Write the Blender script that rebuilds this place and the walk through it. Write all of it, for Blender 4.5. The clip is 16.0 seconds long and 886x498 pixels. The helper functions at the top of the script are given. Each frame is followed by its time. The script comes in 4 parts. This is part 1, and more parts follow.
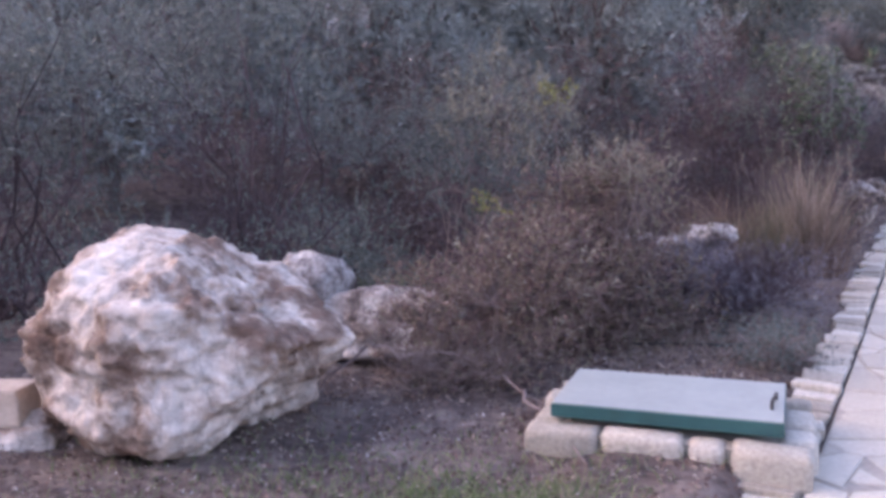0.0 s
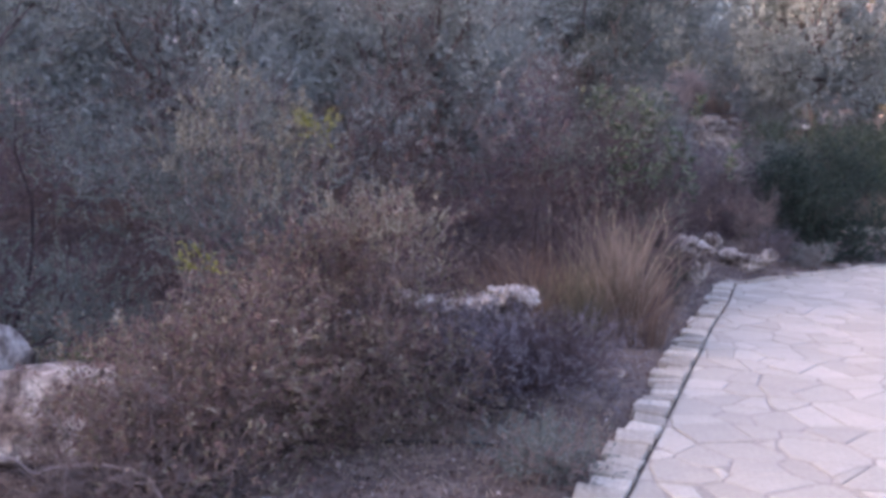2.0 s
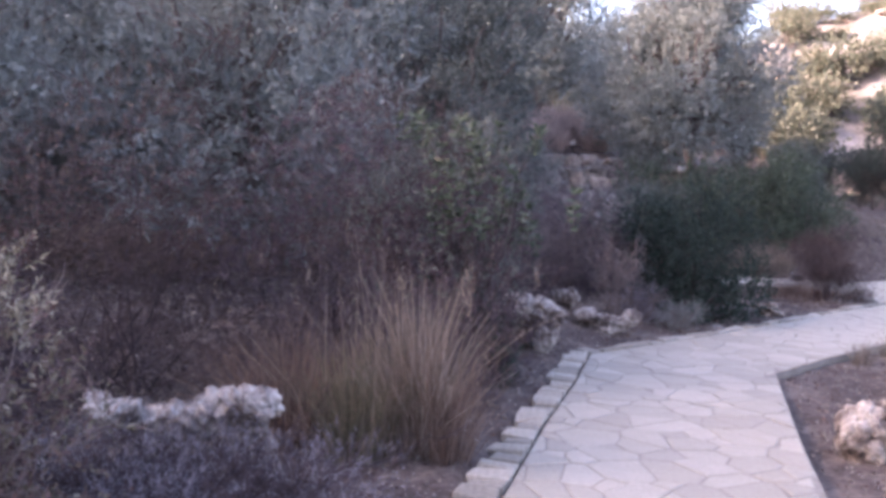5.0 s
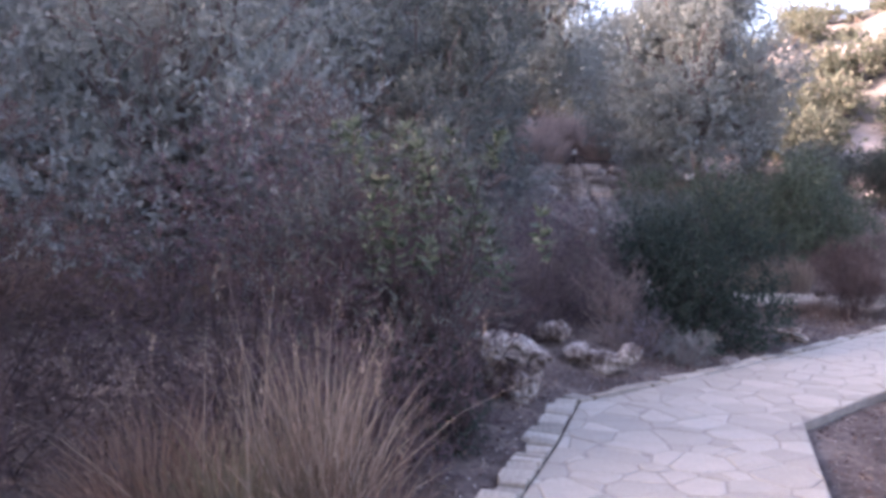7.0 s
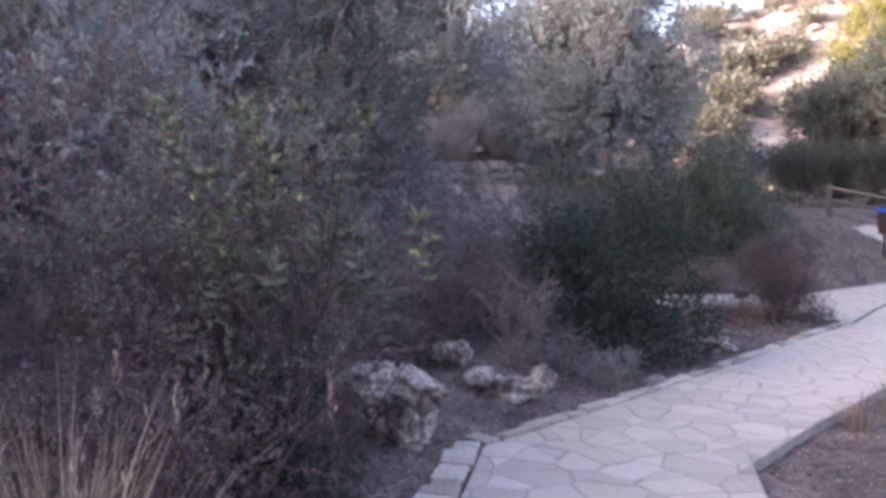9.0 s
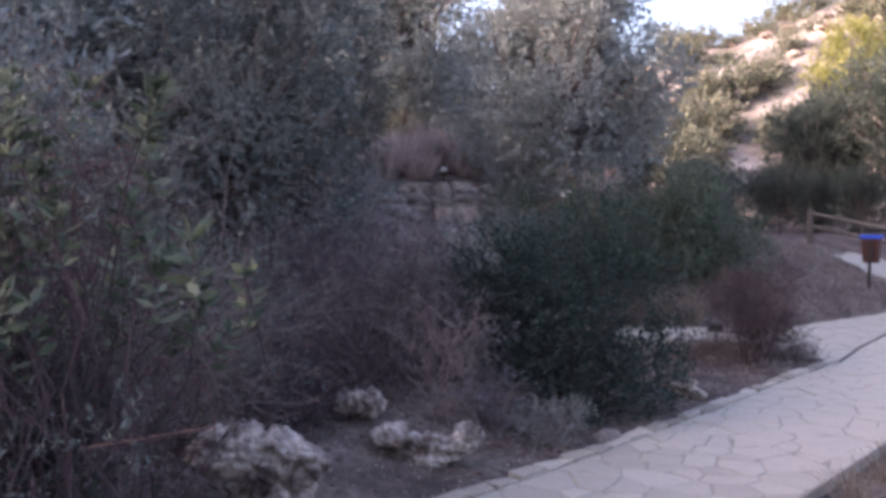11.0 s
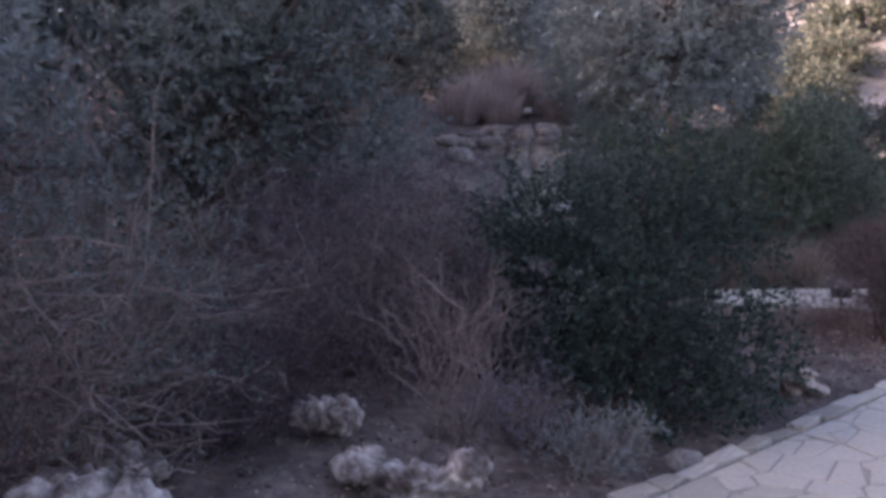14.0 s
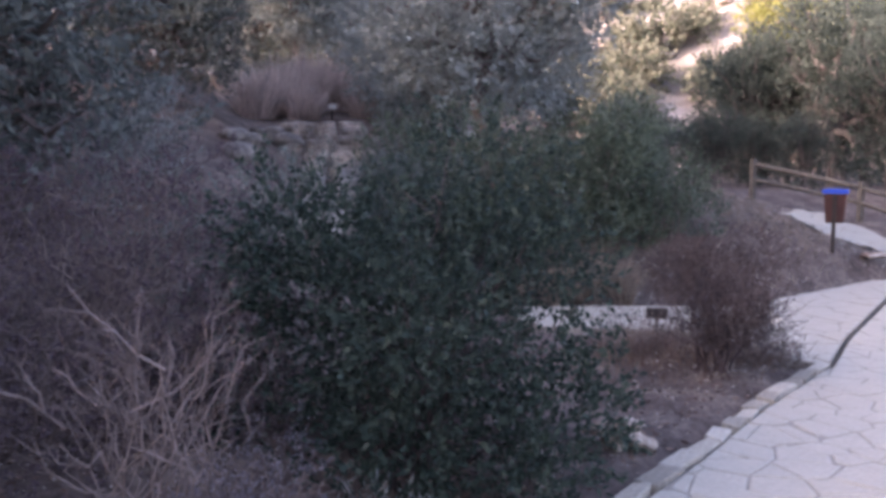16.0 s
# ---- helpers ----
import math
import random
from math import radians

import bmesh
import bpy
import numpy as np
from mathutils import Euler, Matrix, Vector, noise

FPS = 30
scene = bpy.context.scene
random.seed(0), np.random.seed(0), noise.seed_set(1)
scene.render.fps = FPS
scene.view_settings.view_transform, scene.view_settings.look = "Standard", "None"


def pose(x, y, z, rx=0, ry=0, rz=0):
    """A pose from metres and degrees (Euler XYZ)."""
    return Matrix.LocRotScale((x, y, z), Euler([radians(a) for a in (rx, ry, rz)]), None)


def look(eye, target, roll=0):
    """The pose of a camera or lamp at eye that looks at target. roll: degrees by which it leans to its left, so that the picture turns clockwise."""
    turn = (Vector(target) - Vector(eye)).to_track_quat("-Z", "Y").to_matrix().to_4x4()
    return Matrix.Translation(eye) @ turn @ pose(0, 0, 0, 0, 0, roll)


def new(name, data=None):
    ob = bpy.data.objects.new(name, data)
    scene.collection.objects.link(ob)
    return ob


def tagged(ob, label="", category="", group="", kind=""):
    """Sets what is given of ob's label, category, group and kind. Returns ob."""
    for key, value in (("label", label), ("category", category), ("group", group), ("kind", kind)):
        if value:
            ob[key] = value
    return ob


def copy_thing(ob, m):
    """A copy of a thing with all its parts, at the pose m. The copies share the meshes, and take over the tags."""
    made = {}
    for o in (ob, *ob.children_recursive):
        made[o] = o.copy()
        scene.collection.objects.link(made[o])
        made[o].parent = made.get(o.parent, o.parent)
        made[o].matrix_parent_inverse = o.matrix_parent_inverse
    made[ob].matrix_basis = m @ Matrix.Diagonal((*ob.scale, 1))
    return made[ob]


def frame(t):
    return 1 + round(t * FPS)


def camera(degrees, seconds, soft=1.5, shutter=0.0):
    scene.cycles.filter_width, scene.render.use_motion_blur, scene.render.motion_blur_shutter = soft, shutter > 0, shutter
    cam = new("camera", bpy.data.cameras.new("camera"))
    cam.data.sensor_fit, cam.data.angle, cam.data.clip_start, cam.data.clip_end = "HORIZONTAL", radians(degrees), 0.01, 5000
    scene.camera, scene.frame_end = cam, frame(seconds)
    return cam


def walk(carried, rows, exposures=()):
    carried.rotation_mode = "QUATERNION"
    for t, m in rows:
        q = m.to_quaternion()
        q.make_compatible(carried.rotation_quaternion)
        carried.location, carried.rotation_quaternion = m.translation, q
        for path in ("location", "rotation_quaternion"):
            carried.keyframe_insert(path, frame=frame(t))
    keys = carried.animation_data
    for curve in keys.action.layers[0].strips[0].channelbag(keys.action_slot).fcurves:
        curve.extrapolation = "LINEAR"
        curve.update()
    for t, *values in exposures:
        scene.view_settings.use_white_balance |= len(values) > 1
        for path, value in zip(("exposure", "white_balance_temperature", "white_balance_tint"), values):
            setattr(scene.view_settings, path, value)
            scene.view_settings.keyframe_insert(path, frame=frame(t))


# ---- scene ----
cam = camera(53.1, 16.0, soft=3.8)
PATH = [
    (0, (0.141, -0.819, 1.559), (0.058, 1.156, 1.252), -2.1),
    (0.5, (0.284, -0.546, 1.551), (0.292, 1.432, 1.259), -1.2),
    (1, (0.44, -0.233, 1.525), (0.503, 1.748, 1.26), -0.7),
    (1.5, (0.595, 0.086, 1.572), (0.747, 2.067, 1.344), 0.1),
    (2, (0.993, 0.364, 1.552), (1.179, 2.342, 1.317), 0.6),
    (2.5, (1.18, 0.671, 1.544), (1.448, 2.638, 1.298), 1.4),
    (3, (1.311, 1.007, 1.594), (1.661, 2.961, 1.346), 2.7),
    (3.5, (1.616, 1.298, 1.582), (1.967, 3.255, 1.36), 3.3),
    (4, (1.834, 1.565, 1.565), (2.2, 3.522, 1.372), 2.7),
    (4.5, (1.963, 1.824, 1.577), (2.372, 3.775, 1.408), 2.3),
    (7, (2.836, 3.343, 1.653), (3.22, 5.302, 1.53), 0.2),
    (7.5, (2.966, 3.564, 1.614), (3.355, 5.522, 1.499), -0.5),
    (8, (3.072, 3.922, 1.637), (3.504, 5.871, 1.518), -0.6),
    (8.5, (3.137, 4.276, 1.646), (3.66, 6.202, 1.518), 0.4),
    (9, (3.367, 4.617, 1.634), (3.946, 6.527, 1.512), -0.7),
    (9.5, (3.541, 4.882, 1.596), (4.164, 6.78, 1.491), -0.1),
    (12, (4.621, 6.168, 1.576), (5.223, 8.074, 1.519), -0.2),
    (12.5, (4.785, 6.435, 1.562), (5.373, 8.345, 1.489), -0.2),
    (13, (5.007, 6.661, 1.573), (5.517, 8.592, 1.476), -0.5),
    (13.5, (5.161, 6.875, 1.539), (5.469, 8.847, 1.424), -1.5),
    (14, (5.26, 7.187, 1.526), (5.638, 9.143, 1.348), -1.2),
    (14.5, (5.411, 7.519, 1.514), (5.837, 9.465, 1.334), -1.0),
    (15, (5.498, 7.849, 1.482), (6.021, 9.772, 1.311), -0.9),
    (15.5, (5.673, 8.143, 1.493), (6.325, 10.026, 1.318), -0.5),
    (16, (5.903, 8.422, 1.501), (6.676, 10.259, 1.326), 0.4),
]
walk(cam, [(t, look(eye, target, roll)) for t, eye, target, roll in PATH],
     exposures=[(t, e + 0.75, k, g) for t, e, k, g in ((0, 1.85, 6450, 38), (3.5, 1.8, 6500, 38), (7, 1.8, 6450, 38), (9.5, 1.6, 6500, 36), (12, 1.0, 6450, 35), (13, 0.78, 6400, 36), (14, 1.1, 6350, 36), (15, 1.4, 6400, 35), (16, 1.65, 6500, 35))])

# ---- light ----
SUN_UP, SUN_TURN = radians(18), radians(-85)     # height, and turn clockwise from +y
world = bpy.data.worlds.new("world")
scene.world = world
world.use_nodes = True
wn = world.node_tree
sky = wn.nodes.new("ShaderNodeTexSky")
sky.sky_type, sky.sun_disc, sky.sun_elevation, sky.sun_rotation = "NISHITA", False, SUN_UP, SUN_TURN
sky.dust_density, sky.air_density = 4.0, 1.0
wn.links.new(sky.outputs[0], wn.nodes["Background"].inputs[0])
wn.nodes["Background"].inputs[1].default_value = 0.15
sun_data = bpy.data.lights.new("sun", "SUN")
sun_data.energy, sun_data.angle, sun_data.color = 4.0, radians(8), (1.0, 0.87, 0.72)
sun = new("sun", sun_data)
sun.matrix_world = look((math.sin(SUN_TURN) * 50 * math.cos(SUN_UP), math.cos(SUN_TURN) * 50 * math.cos(SUN_UP), 50 * math.sin(SUN_UP)), (0, 0, 0))


# ---- materials ----
def material(name, stops, scale=6.0, rough=0.9, bump=0.3, bump_scale=60.0, by="noise", detail=8.0, vary=0.0, spec=0.3, metal=0.0, cracks=0.0):
    """A procedural surface: colours over noise, Random Per Island or Object Info's Random, with fine relief."""
    m = bpy.data.materials.new(name)
    m.use_nodes = True
    nt = m.node_tree
    b = nt.nodes["Principled BSDF"]
    b.inputs["Roughness"].default_value = rough
    b.inputs["Specular IOR Level"].default_value = spec
    b.inputs["Metallic"].default_value = metal
    co = nt.nodes.new("ShaderNodeTexCoord")
    ramp = nt.nodes.new("ShaderNodeValToRGB")
    el = ramp.color_ramp.elements
    el[0].position, el[0].color = stops[0][0], (*stops[0][1], 1)
    el[1].position, el[1].color = stops[-1][0], (*stops[-1][1], 1)
    for p, c in stops[1:-1]:
        el.new(p).color = (*c, 1)
    n1 = nt.nodes.new("ShaderNodeTexNoise")
    n1.inputs["Scale"].default_value, n1.inputs["Detail"].default_value, n1.inputs["Roughness"].default_value = scale, detail, 0.65
    space = "Object"
    nt.links.new(co.outputs[space], n1.inputs["Vector"])
    if by == "noise":
        nt.links.new(n1.outputs["Fac"], ramp.inputs[0])
    else:
        if by == "island":
            src = nt.nodes.new("ShaderNodeNewGeometry").outputs["Random Per Island"]
        else:
            src = nt.nodes.new("ShaderNodeObjectInfo").outputs["Random"]
        mix = nt.nodes.new("ShaderNodeMix")
        mix.inputs[0].default_value = 0.62 if by == "island" else 0.5
        nt.links.new(src, mix.inputs[2])
        nt.links.new(n1.outputs["Fac"], mix.inputs[3])
        nt.links.new(mix.outputs[0], ramp.inputs[0])
    out = ramp.outputs[0]
    if vary:
        n2 = nt.nodes.new("ShaderNodeTexNoise")
        n2.inputs["Scale"].default_value, n2.inputs["Detail"].default_value = scale * 7.3, 6.0
        nt.links.new(co.outputs[space], n2.inputs["Vector"])
        mp = nt.nodes.new("ShaderNodeMapRange")
        mp.inputs[1].default_value, mp.inputs[2].default_value = 0.3, 0.7
        mp.inputs[3].default_value, mp.inputs[4].default_value = 1 - vary, 1 + vary
        nt.links.new(n2.outputs["Fac"], mp.inputs[0])
        mul = nt.nodes.new("ShaderNodeVectorMath")
        mul.operation = "SCALE"
        nt.links.new(out, mul.inputs[0])
        nt.links.new(mp.outputs[0], mul.inputs[3])
        out = mul.outputs[0]
    if cracks:
        n4 = nt.nodes.new("ShaderNodeTexNoise")
        n4.inputs["Scale"].default_value, n4.inputs["Detail"].default_value, n4.inputs["Distortion"].default_value = cracks, 9.0, 0.6
        nt.links.new(co.outputs[space], n4.inputs["Vector"])
        sub, ab, mp4, mul4 = (nt.nodes.new(k) for k in ("ShaderNodeMath", "ShaderNodeMath", "ShaderNodeMapRange", "ShaderNodeVectorMath"))
        sub.operation, ab.operation, mul4.operation = "SUBTRACT", "ABSOLUTE", "SCALE"
        sub.inputs[1].default_value = 0.5
        mp4.inputs[2].default_value, mp4.inputs[3].default_value = 0.02, 0.72
        nt.links.new(n4.outputs["Fac"], sub.inputs[0])
        nt.links.new(sub.outputs[0], ab.inputs[0])
        nt.links.new(ab.outputs[0], mp4.inputs[0])
        nt.links.new(out, mul4.inputs[0])
        nt.links.new(mp4.outputs[0], mul4.inputs[3])
        out = mul4.outputs[0]
    nt.links.new(out, b.inputs["Base Color"])
    if bump:
        n3 = nt.nodes.new("ShaderNodeTexNoise")
        n3.inputs["Scale"].default_value, n3.inputs["Detail"].default_value = bump_scale, 6.0
        nt.links.new(co.outputs[space], n3.inputs["Vector"])
        bp = nt.nodes.new("ShaderNodeBump")
        bp.inputs["Strength"].default_value, bp.inputs["Distance"].default_value = bump, 0.6 / bump_scale
        nt.links.new(n3.outputs["Fac"], bp.inputs["Height"])
        nt.links.new(bp.outputs[0], b.inputs["Normal"])
    return m


def leafy(name, *cols, scale=7.0, rough=0.6, thin=0.4, gain=1.7):
    k = len(cols) - 1
    cols = [tuple(v * gain for v in c) for c in cols]
    m = material(name, [(0.25 + 0.5 * i / k, c) for i, c in enumerate(cols)], scale, rough, 0.0, by="island", spec=0.15)
    nt = m.node_tree
    b, out = nt.nodes["Principled BSDF"], nt.nodes["Material Output"]
    if thin:
        t, mx = nt.nodes.new("ShaderNodeBsdfTranslucent"), nt.nodes.new("ShaderNodeMixShader")
        mx.inputs[0].default_value = thin
        nt.links.new(b.inputs["Base Color"].links[0].from_socket, t.inputs["Color"])
        nt.links.new(b.outputs[0], mx.inputs[1])
        nt.links.new(t.outputs[0], mx.inputs[2])
        nt.links.new(mx.outputs[0], out.inputs["Surface"])
    return m


M_SOIL = material("dry_soil", [(0.3, (0.055, 0.042, 0.038)), (0.5, (0.115, 0.088, 0.076)), (0.7, (0.21, 0.168, 0.142))], 2.2, 0.95, 0.9, 45, vary=0.4)
M_STONE = material("paving_stone", [(0.2, (0.345, 0.315, 0.262)), (0.5, (0.4, 0.367, 0.305)), (0.8, (0.47, 0.435, 0.365))], 5.0, 0.75, 0.35, 50, by="object", vary=0.1)
M_MORTAR = material("path_mortar", [(0.3, (0.25, 0.222, 0.188)), (0.7, (0.35, 0.32, 0.27))], 5.0, 0.9, 0.5, 80, vary=0.15)
M_KERB = material("kerb_stone", [(0.25, (0.26, 0.232, 0.19)), (0.5, (0.38, 0.345, 0.285)), (0.75, (0.49, 0.45, 0.38))], 7.0, 0.85, 0.6, 40, by="object", vary=0.2)
M_ROCK = material("pale_limestone", [(0.4, (0.15, 0.095, 0.07)), (0.455, (0.25, 0.185, 0.145)), (0.5, (0.42, 0.35, 0.295)), (0.62, (0.57, 0.515, 0.455))], 2.1, 0.9, 1.0, 26, vary=0.3, detail=14.0, cracks=3.0)
M_ROCK_GREY = material("lichen_limestone", [(0.38, (0.07, 0.052, 0.045)), (0.46, (0.19, 0.155, 0.135)), (0.52, (0.33, 0.29, 0.26)), (0.62, (0.5, 0.46, 0.415))], 4.5, 0.9, 0.9, 30, vary=0.3, cracks=5.0)
M_STEP = material("weathered_step_stone", [(0.35, (0.12, 0.105, 0.095)), (0.5, (0.24, 0.215, 0.195)), (0.65, (0.4, 0.37, 0.34))], 4.0, 0.9, 0.7, 30, vary=0.3)
M_BLOCK = material("cut_sandstone", [(0.3, (0.4, 0.31, 0.24)), (0.7, (0.55, 0.46, 0.37))], 6.0, 0.85, 0.5, 50, vary=0.1)
M_LID = material("grey_green_lid_paint", [(0.3, (0.24, 0.27, 0.255)), (0.7, (0.3, 0.33, 0.31))], 4.0, 0.45, 0.08, 90, vary=0.05, spec=0.5)
M_LID_RIM = material("green_rim_paint", [(0.3, (0.015, 0.065, 0.065)), (0.7, (0.022, 0.1, 0.095))], 9.0, 0.5, 0.1, 90, spec=0.5)
M_IRON = material("dark_iron", [(0.3, (0.03, 0.025, 0.022)), (0.7, (0.06, 0.05, 0.045))], 20.0, 0.6, 0.2, 90, metal=0.4)
M_HOSE = material("black_pipe", [(0.3, (0.02, 0.018, 0.016)), (0.7, (0.05, 0.042, 0.038))], 12.0, 0.5, 0.1, 90)
M_BIN = material("brown_bin", [(0.3, (0.055, 0.025, 0.022)), (0.7, (0.09, 0.04, 0.034))], 8.0, 0.5, 0.1, 90)
M_BLUE = material("blue_bin_rim", [(0.3, (0.02, 0.07, 0.42)), (0.7, (0.03, 0.1, 0.55))], 8.0, 0.4, 0.05, 90)
M_RAIL = material("weathered_timber", [(0.3, (0.07, 0.062, 0.052)), (0.7, (0.16, 0.142, 0.12))], 10.0, 0.85, 0.4, 60, vary=0.2)
M_BARK = material("grey_bark", [(0.3, (0.09, 0.075, 0.07)), (0.7, (0.22, 0.19, 0.175))], 14.0, 0.95, 0.6, 60, vary=0.3)
M_TWIG = leafy("dry_twig", (0.09, 0.07, 0.065), (0.17, 0.135, 0.125), (0.26, 0.21, 0.195), rough=0.9, thin=0, gain=1.2)
M_TWIG_DARK = leafy("dark_twig", (0.035, 0.027, 0.03), (0.07, 0.052, 0.055), (0.12, 0.09, 0.09), rough=0.9, thin=0, gain=1.2)
# Grey-green leaf, desaturated further to paint in some of the haze.
L_OLIVE = leafy("grey_green_leaf", (0.06, 0.07, 0.066), (0.095, 0.11, 0.1), (0.16, 0.177, 0.156), gain=1.6)
L_RED = leafy("reddish_leaf", (0.05, 0.038, 0.04), (0.1, 0.068, 0.064), (0.14, 0.098, 0.088), (0.125, 0.115, 0.078), (0.27, 0.245, 0.195), gain=1.6)
L_YELLOW = leafy("yellow_green_leaf", (0.12, 0.13, 0.035), (0.28, 0.28, 0.08), (0.4, 0.39, 0.17), gain=1.0)
L_TIP = leafy("pale_shoot_tip", (0.15, 0.14, 0.1), (0.27, 0.255, 0.19), (0.4, 0.38, 0.3), gain=1.0)
L_PALE = leafy("pale_green_leaf", (0.05, 0.07, 0.048), (0.12, 0.16, 0.105), (0.27, 0.32, 0.24), rough=0.4, gain=0.85)
L_DARK = leafy("dark_green_leaf", (0.016, 0.028, 0.024), (0.035, 0.056, 0.045), (0.085, 0.115, 0.09), rough=0.4, gain=1.15)
L_PURPLE = leafy("purplish_dry_leaf", (0.035, 0.027, 0.035), (0.075, 0.058, 0.066), (0.13, 0.1, 0.105), gain=1.5)
L_GREY = leafy("ash_grey_leaf", (0.05, 0.045, 0.056), (0.11, 0.1, 0.115), (0.2, 0.19, 0.2), gain=2.0)
L_BROWN = leafy("brown_dry_leaf", (0.042, 0.033, 0.032), (0.085, 0.064, 0.06), (0.15, 0.118, 0.108), gain=1.25)
L_SILVER = leafy("silver_leaf", (0.13, 0.14, 0.13), (0.22, 0.23, 0.22), (0.3, 0.31, 0.29), gain=1.15)
# Slope trees: green lightened and greyed, so the bright haze sits in the leaf colour.
L_FAR = leafy("haze_paled_green_leaf", (0.09, 0.1, 0.096), (0.125, 0.139, 0.13), (0.17, 0.184, 0.172), scale=2.5, gain=2.3)
L_SCRUB = leafy("hill_scrub_leaf", (0.05, 0.06, 0.04), (0.1, 0.105, 0.075), (0.17, 0.16, 0.12))
L_PINE = leafy("deep_grey_green_leaf", (0.03, 0.04, 0.034), (0.06, 0.075, 0.062), (0.11, 0.13, 0.105), scale=2.5, gain=1.3)
G_STRAW = leafy("straw_blade", (0.12, 0.1, 0.08), (0.24, 0.195, 0.155), (0.4, 0.34, 0.28), rough=0.8, gain=1.1)
G_RUST = leafy("rusty_blade", (0.11, 0.075, 0.06), (0.19, 0.135, 0.108), (0.3, 0.225, 0.185), rough=0.8, gain=1.0)
G_PINK = leafy("pinkish_dry_blade", (0.26, 0.21, 0.19), (0.42, 0.35, 0.315), (0.6, 0.52, 0.48), gain=1.25)
G_OLIVE = leafy("olive_dry_blade", (0.09, 0.085, 0.055), (0.17, 0.155, 0.105), (0.28, 0.25, 0.18), rough=0.8, gain=1.0)
G_GREEN = leafy("green_blade", (0.05, 0.07, 0.03), (0.1, 0.13, 0.06), (0.17, 0.19, 0.09))
M_LITTER = leafy("leaf_litter", (0.05, 0.035, 0.03), (0.14, 0.095, 0.08), (0.3, 0.25, 0.21), rough=0.9, thin=0, gain=1.2)
M_PEBBLE = leafy("pale_pebble", (0.14, 0.12, 0.11), (0.26, 0.23, 0.21), (0.45, 0.41, 0.38), rough=0.9, thin=0, gain=1.2)
M_HILL = material("dry_hillside", [(0.38, (0.1, 0.09, 0.075)), (0.5, (0.19, 0.165, 0.145)), (0.62, (0.36, 0.32, 0.295))], 0.12, 0.95, 0.5, 2.0, vary=0.35)
M_WHITE = material("white_marker", [(0.3, (0.7, 0.7, 0.68)), (0.7, (0.8, 0.8, 0.78))], 5.0, 0.6, 0.05, 40)

# ---- the plan ----
MAIN = [(-1.85, -4.0), (-0.28, -4.2), (4.49, 5.07), (5.02, 6.02), (5.53, 7.02), (6.23, 8.32), (6.66, 9.11), (7.58, 9.7), (8.5, 10.23), (9.44, 10.79), (12.0, 12.25), (15.3, 14.2), (18.6, 16.0),
        (17.4, 17.75), (14.35, 15.66), (12.48, 14.38), (11.4, 13.55), (11.0, 13.34), (10.0, 12.77), (8.85, 12.03), (8.0, 11.54), (7.1, 11.0), (6.35, 10.58), (5.25, 9.98),
        (4.69, 8.86), (4.03, 7.66), (3.44, 6.5), (2.61, 4.88), (1.81, 3.34), (1.42, 2.61)]
SIDE = [(11.42, 13.62), (12.45, 14.42), (14.32, 15.71), (16.9, 17.5), (16.34, 17.6), (15.44, 17.25), (14.35, 16.85), (12.9, 16.32), (12.26, 16.6), (10.95, 17.0), (10.4, 17.2), (10.1, 16.4), (10.15, 15.95),
        (10.35, 15.8), (10.85, 15.55), (11.2, 15.3), (11.38, 14.9), (11.3, 14.3), (11.25, 13.9)]
LEFT_EDGE = [(-1.85, -4.0), (1.42, 2.61), (1.81, 3.34), (2.61, 4.88), (3.44, 6.5), (4.03, 7.66), (4.69, 8.86), (5.25, 9.98), (6.35, 10.58), (7.1, 11.0), (8.0, 11.54), (8.85, 12.03), (10.0, 12.77), (11.0, 13.34), (11.35, 13.53)]
BED = [(3.0, 1.0), (5.02, 6.02), (6.66, 9.11), (18.6, 16.0), (30.0, 14.0), (20.0, -6.0), (-0.2, -4.2)]


def inside(poly, x, y):
    """Which of the points lie in the polygon."""
    x, y = np.asarray(x, float), np.asarray(y, float)
    r = np.zeros(x.shape, bool)
    for (ax, ay), (bx, by) in zip(poly, poly[1:] + poly[:1]):
        if ay != by:
            r ^= ((ay > y) != (by > y)) & (x < (bx - ax) * (y - ay) / (by - ay) + ax)
    return r


def away(poly, x, y, closed=True):
    """The distance to the polygon's outline."""
    x, y = np.asarray(x, float), np.asarray(y, float)
    d = np.full(x.shape, 1e9)
    for (ax, ay), (bx, by) in zip(poly, (poly[1:] + poly[:1]) if closed else poly[1:]):
        ux, uy = bx - ax, by - ay
        t = np.clip(((x - ax) * ux + (y - ay) * uy) / (ux * ux + uy * uy), 0, 1)
        d = np.minimum(d, np.hypot(x - ax - t * ux, y - ay - t * uy))
    return d


def step(a, b, v):
    t = np.clip((v - a) / (b - a), 0, 1)
    return t * t * (3 - 2 * t)


def waves(x, y, size, seed):
    """Cheap smooth unevenness, about -1 to 1."""
    r = np.random.RandomState(seed)
    v = 0
    for k in range(6):
        a, p, f = r.uniform(0, 6.28), r.uniform(0, 6.28), (1 + 0.45 * k) / size
        v = v + np.sin((x * math.cos(a) + y * math.sin(a)) * f * 6.28 + p + np.sin(x * f * 3 + k)) / 3.2
    return v


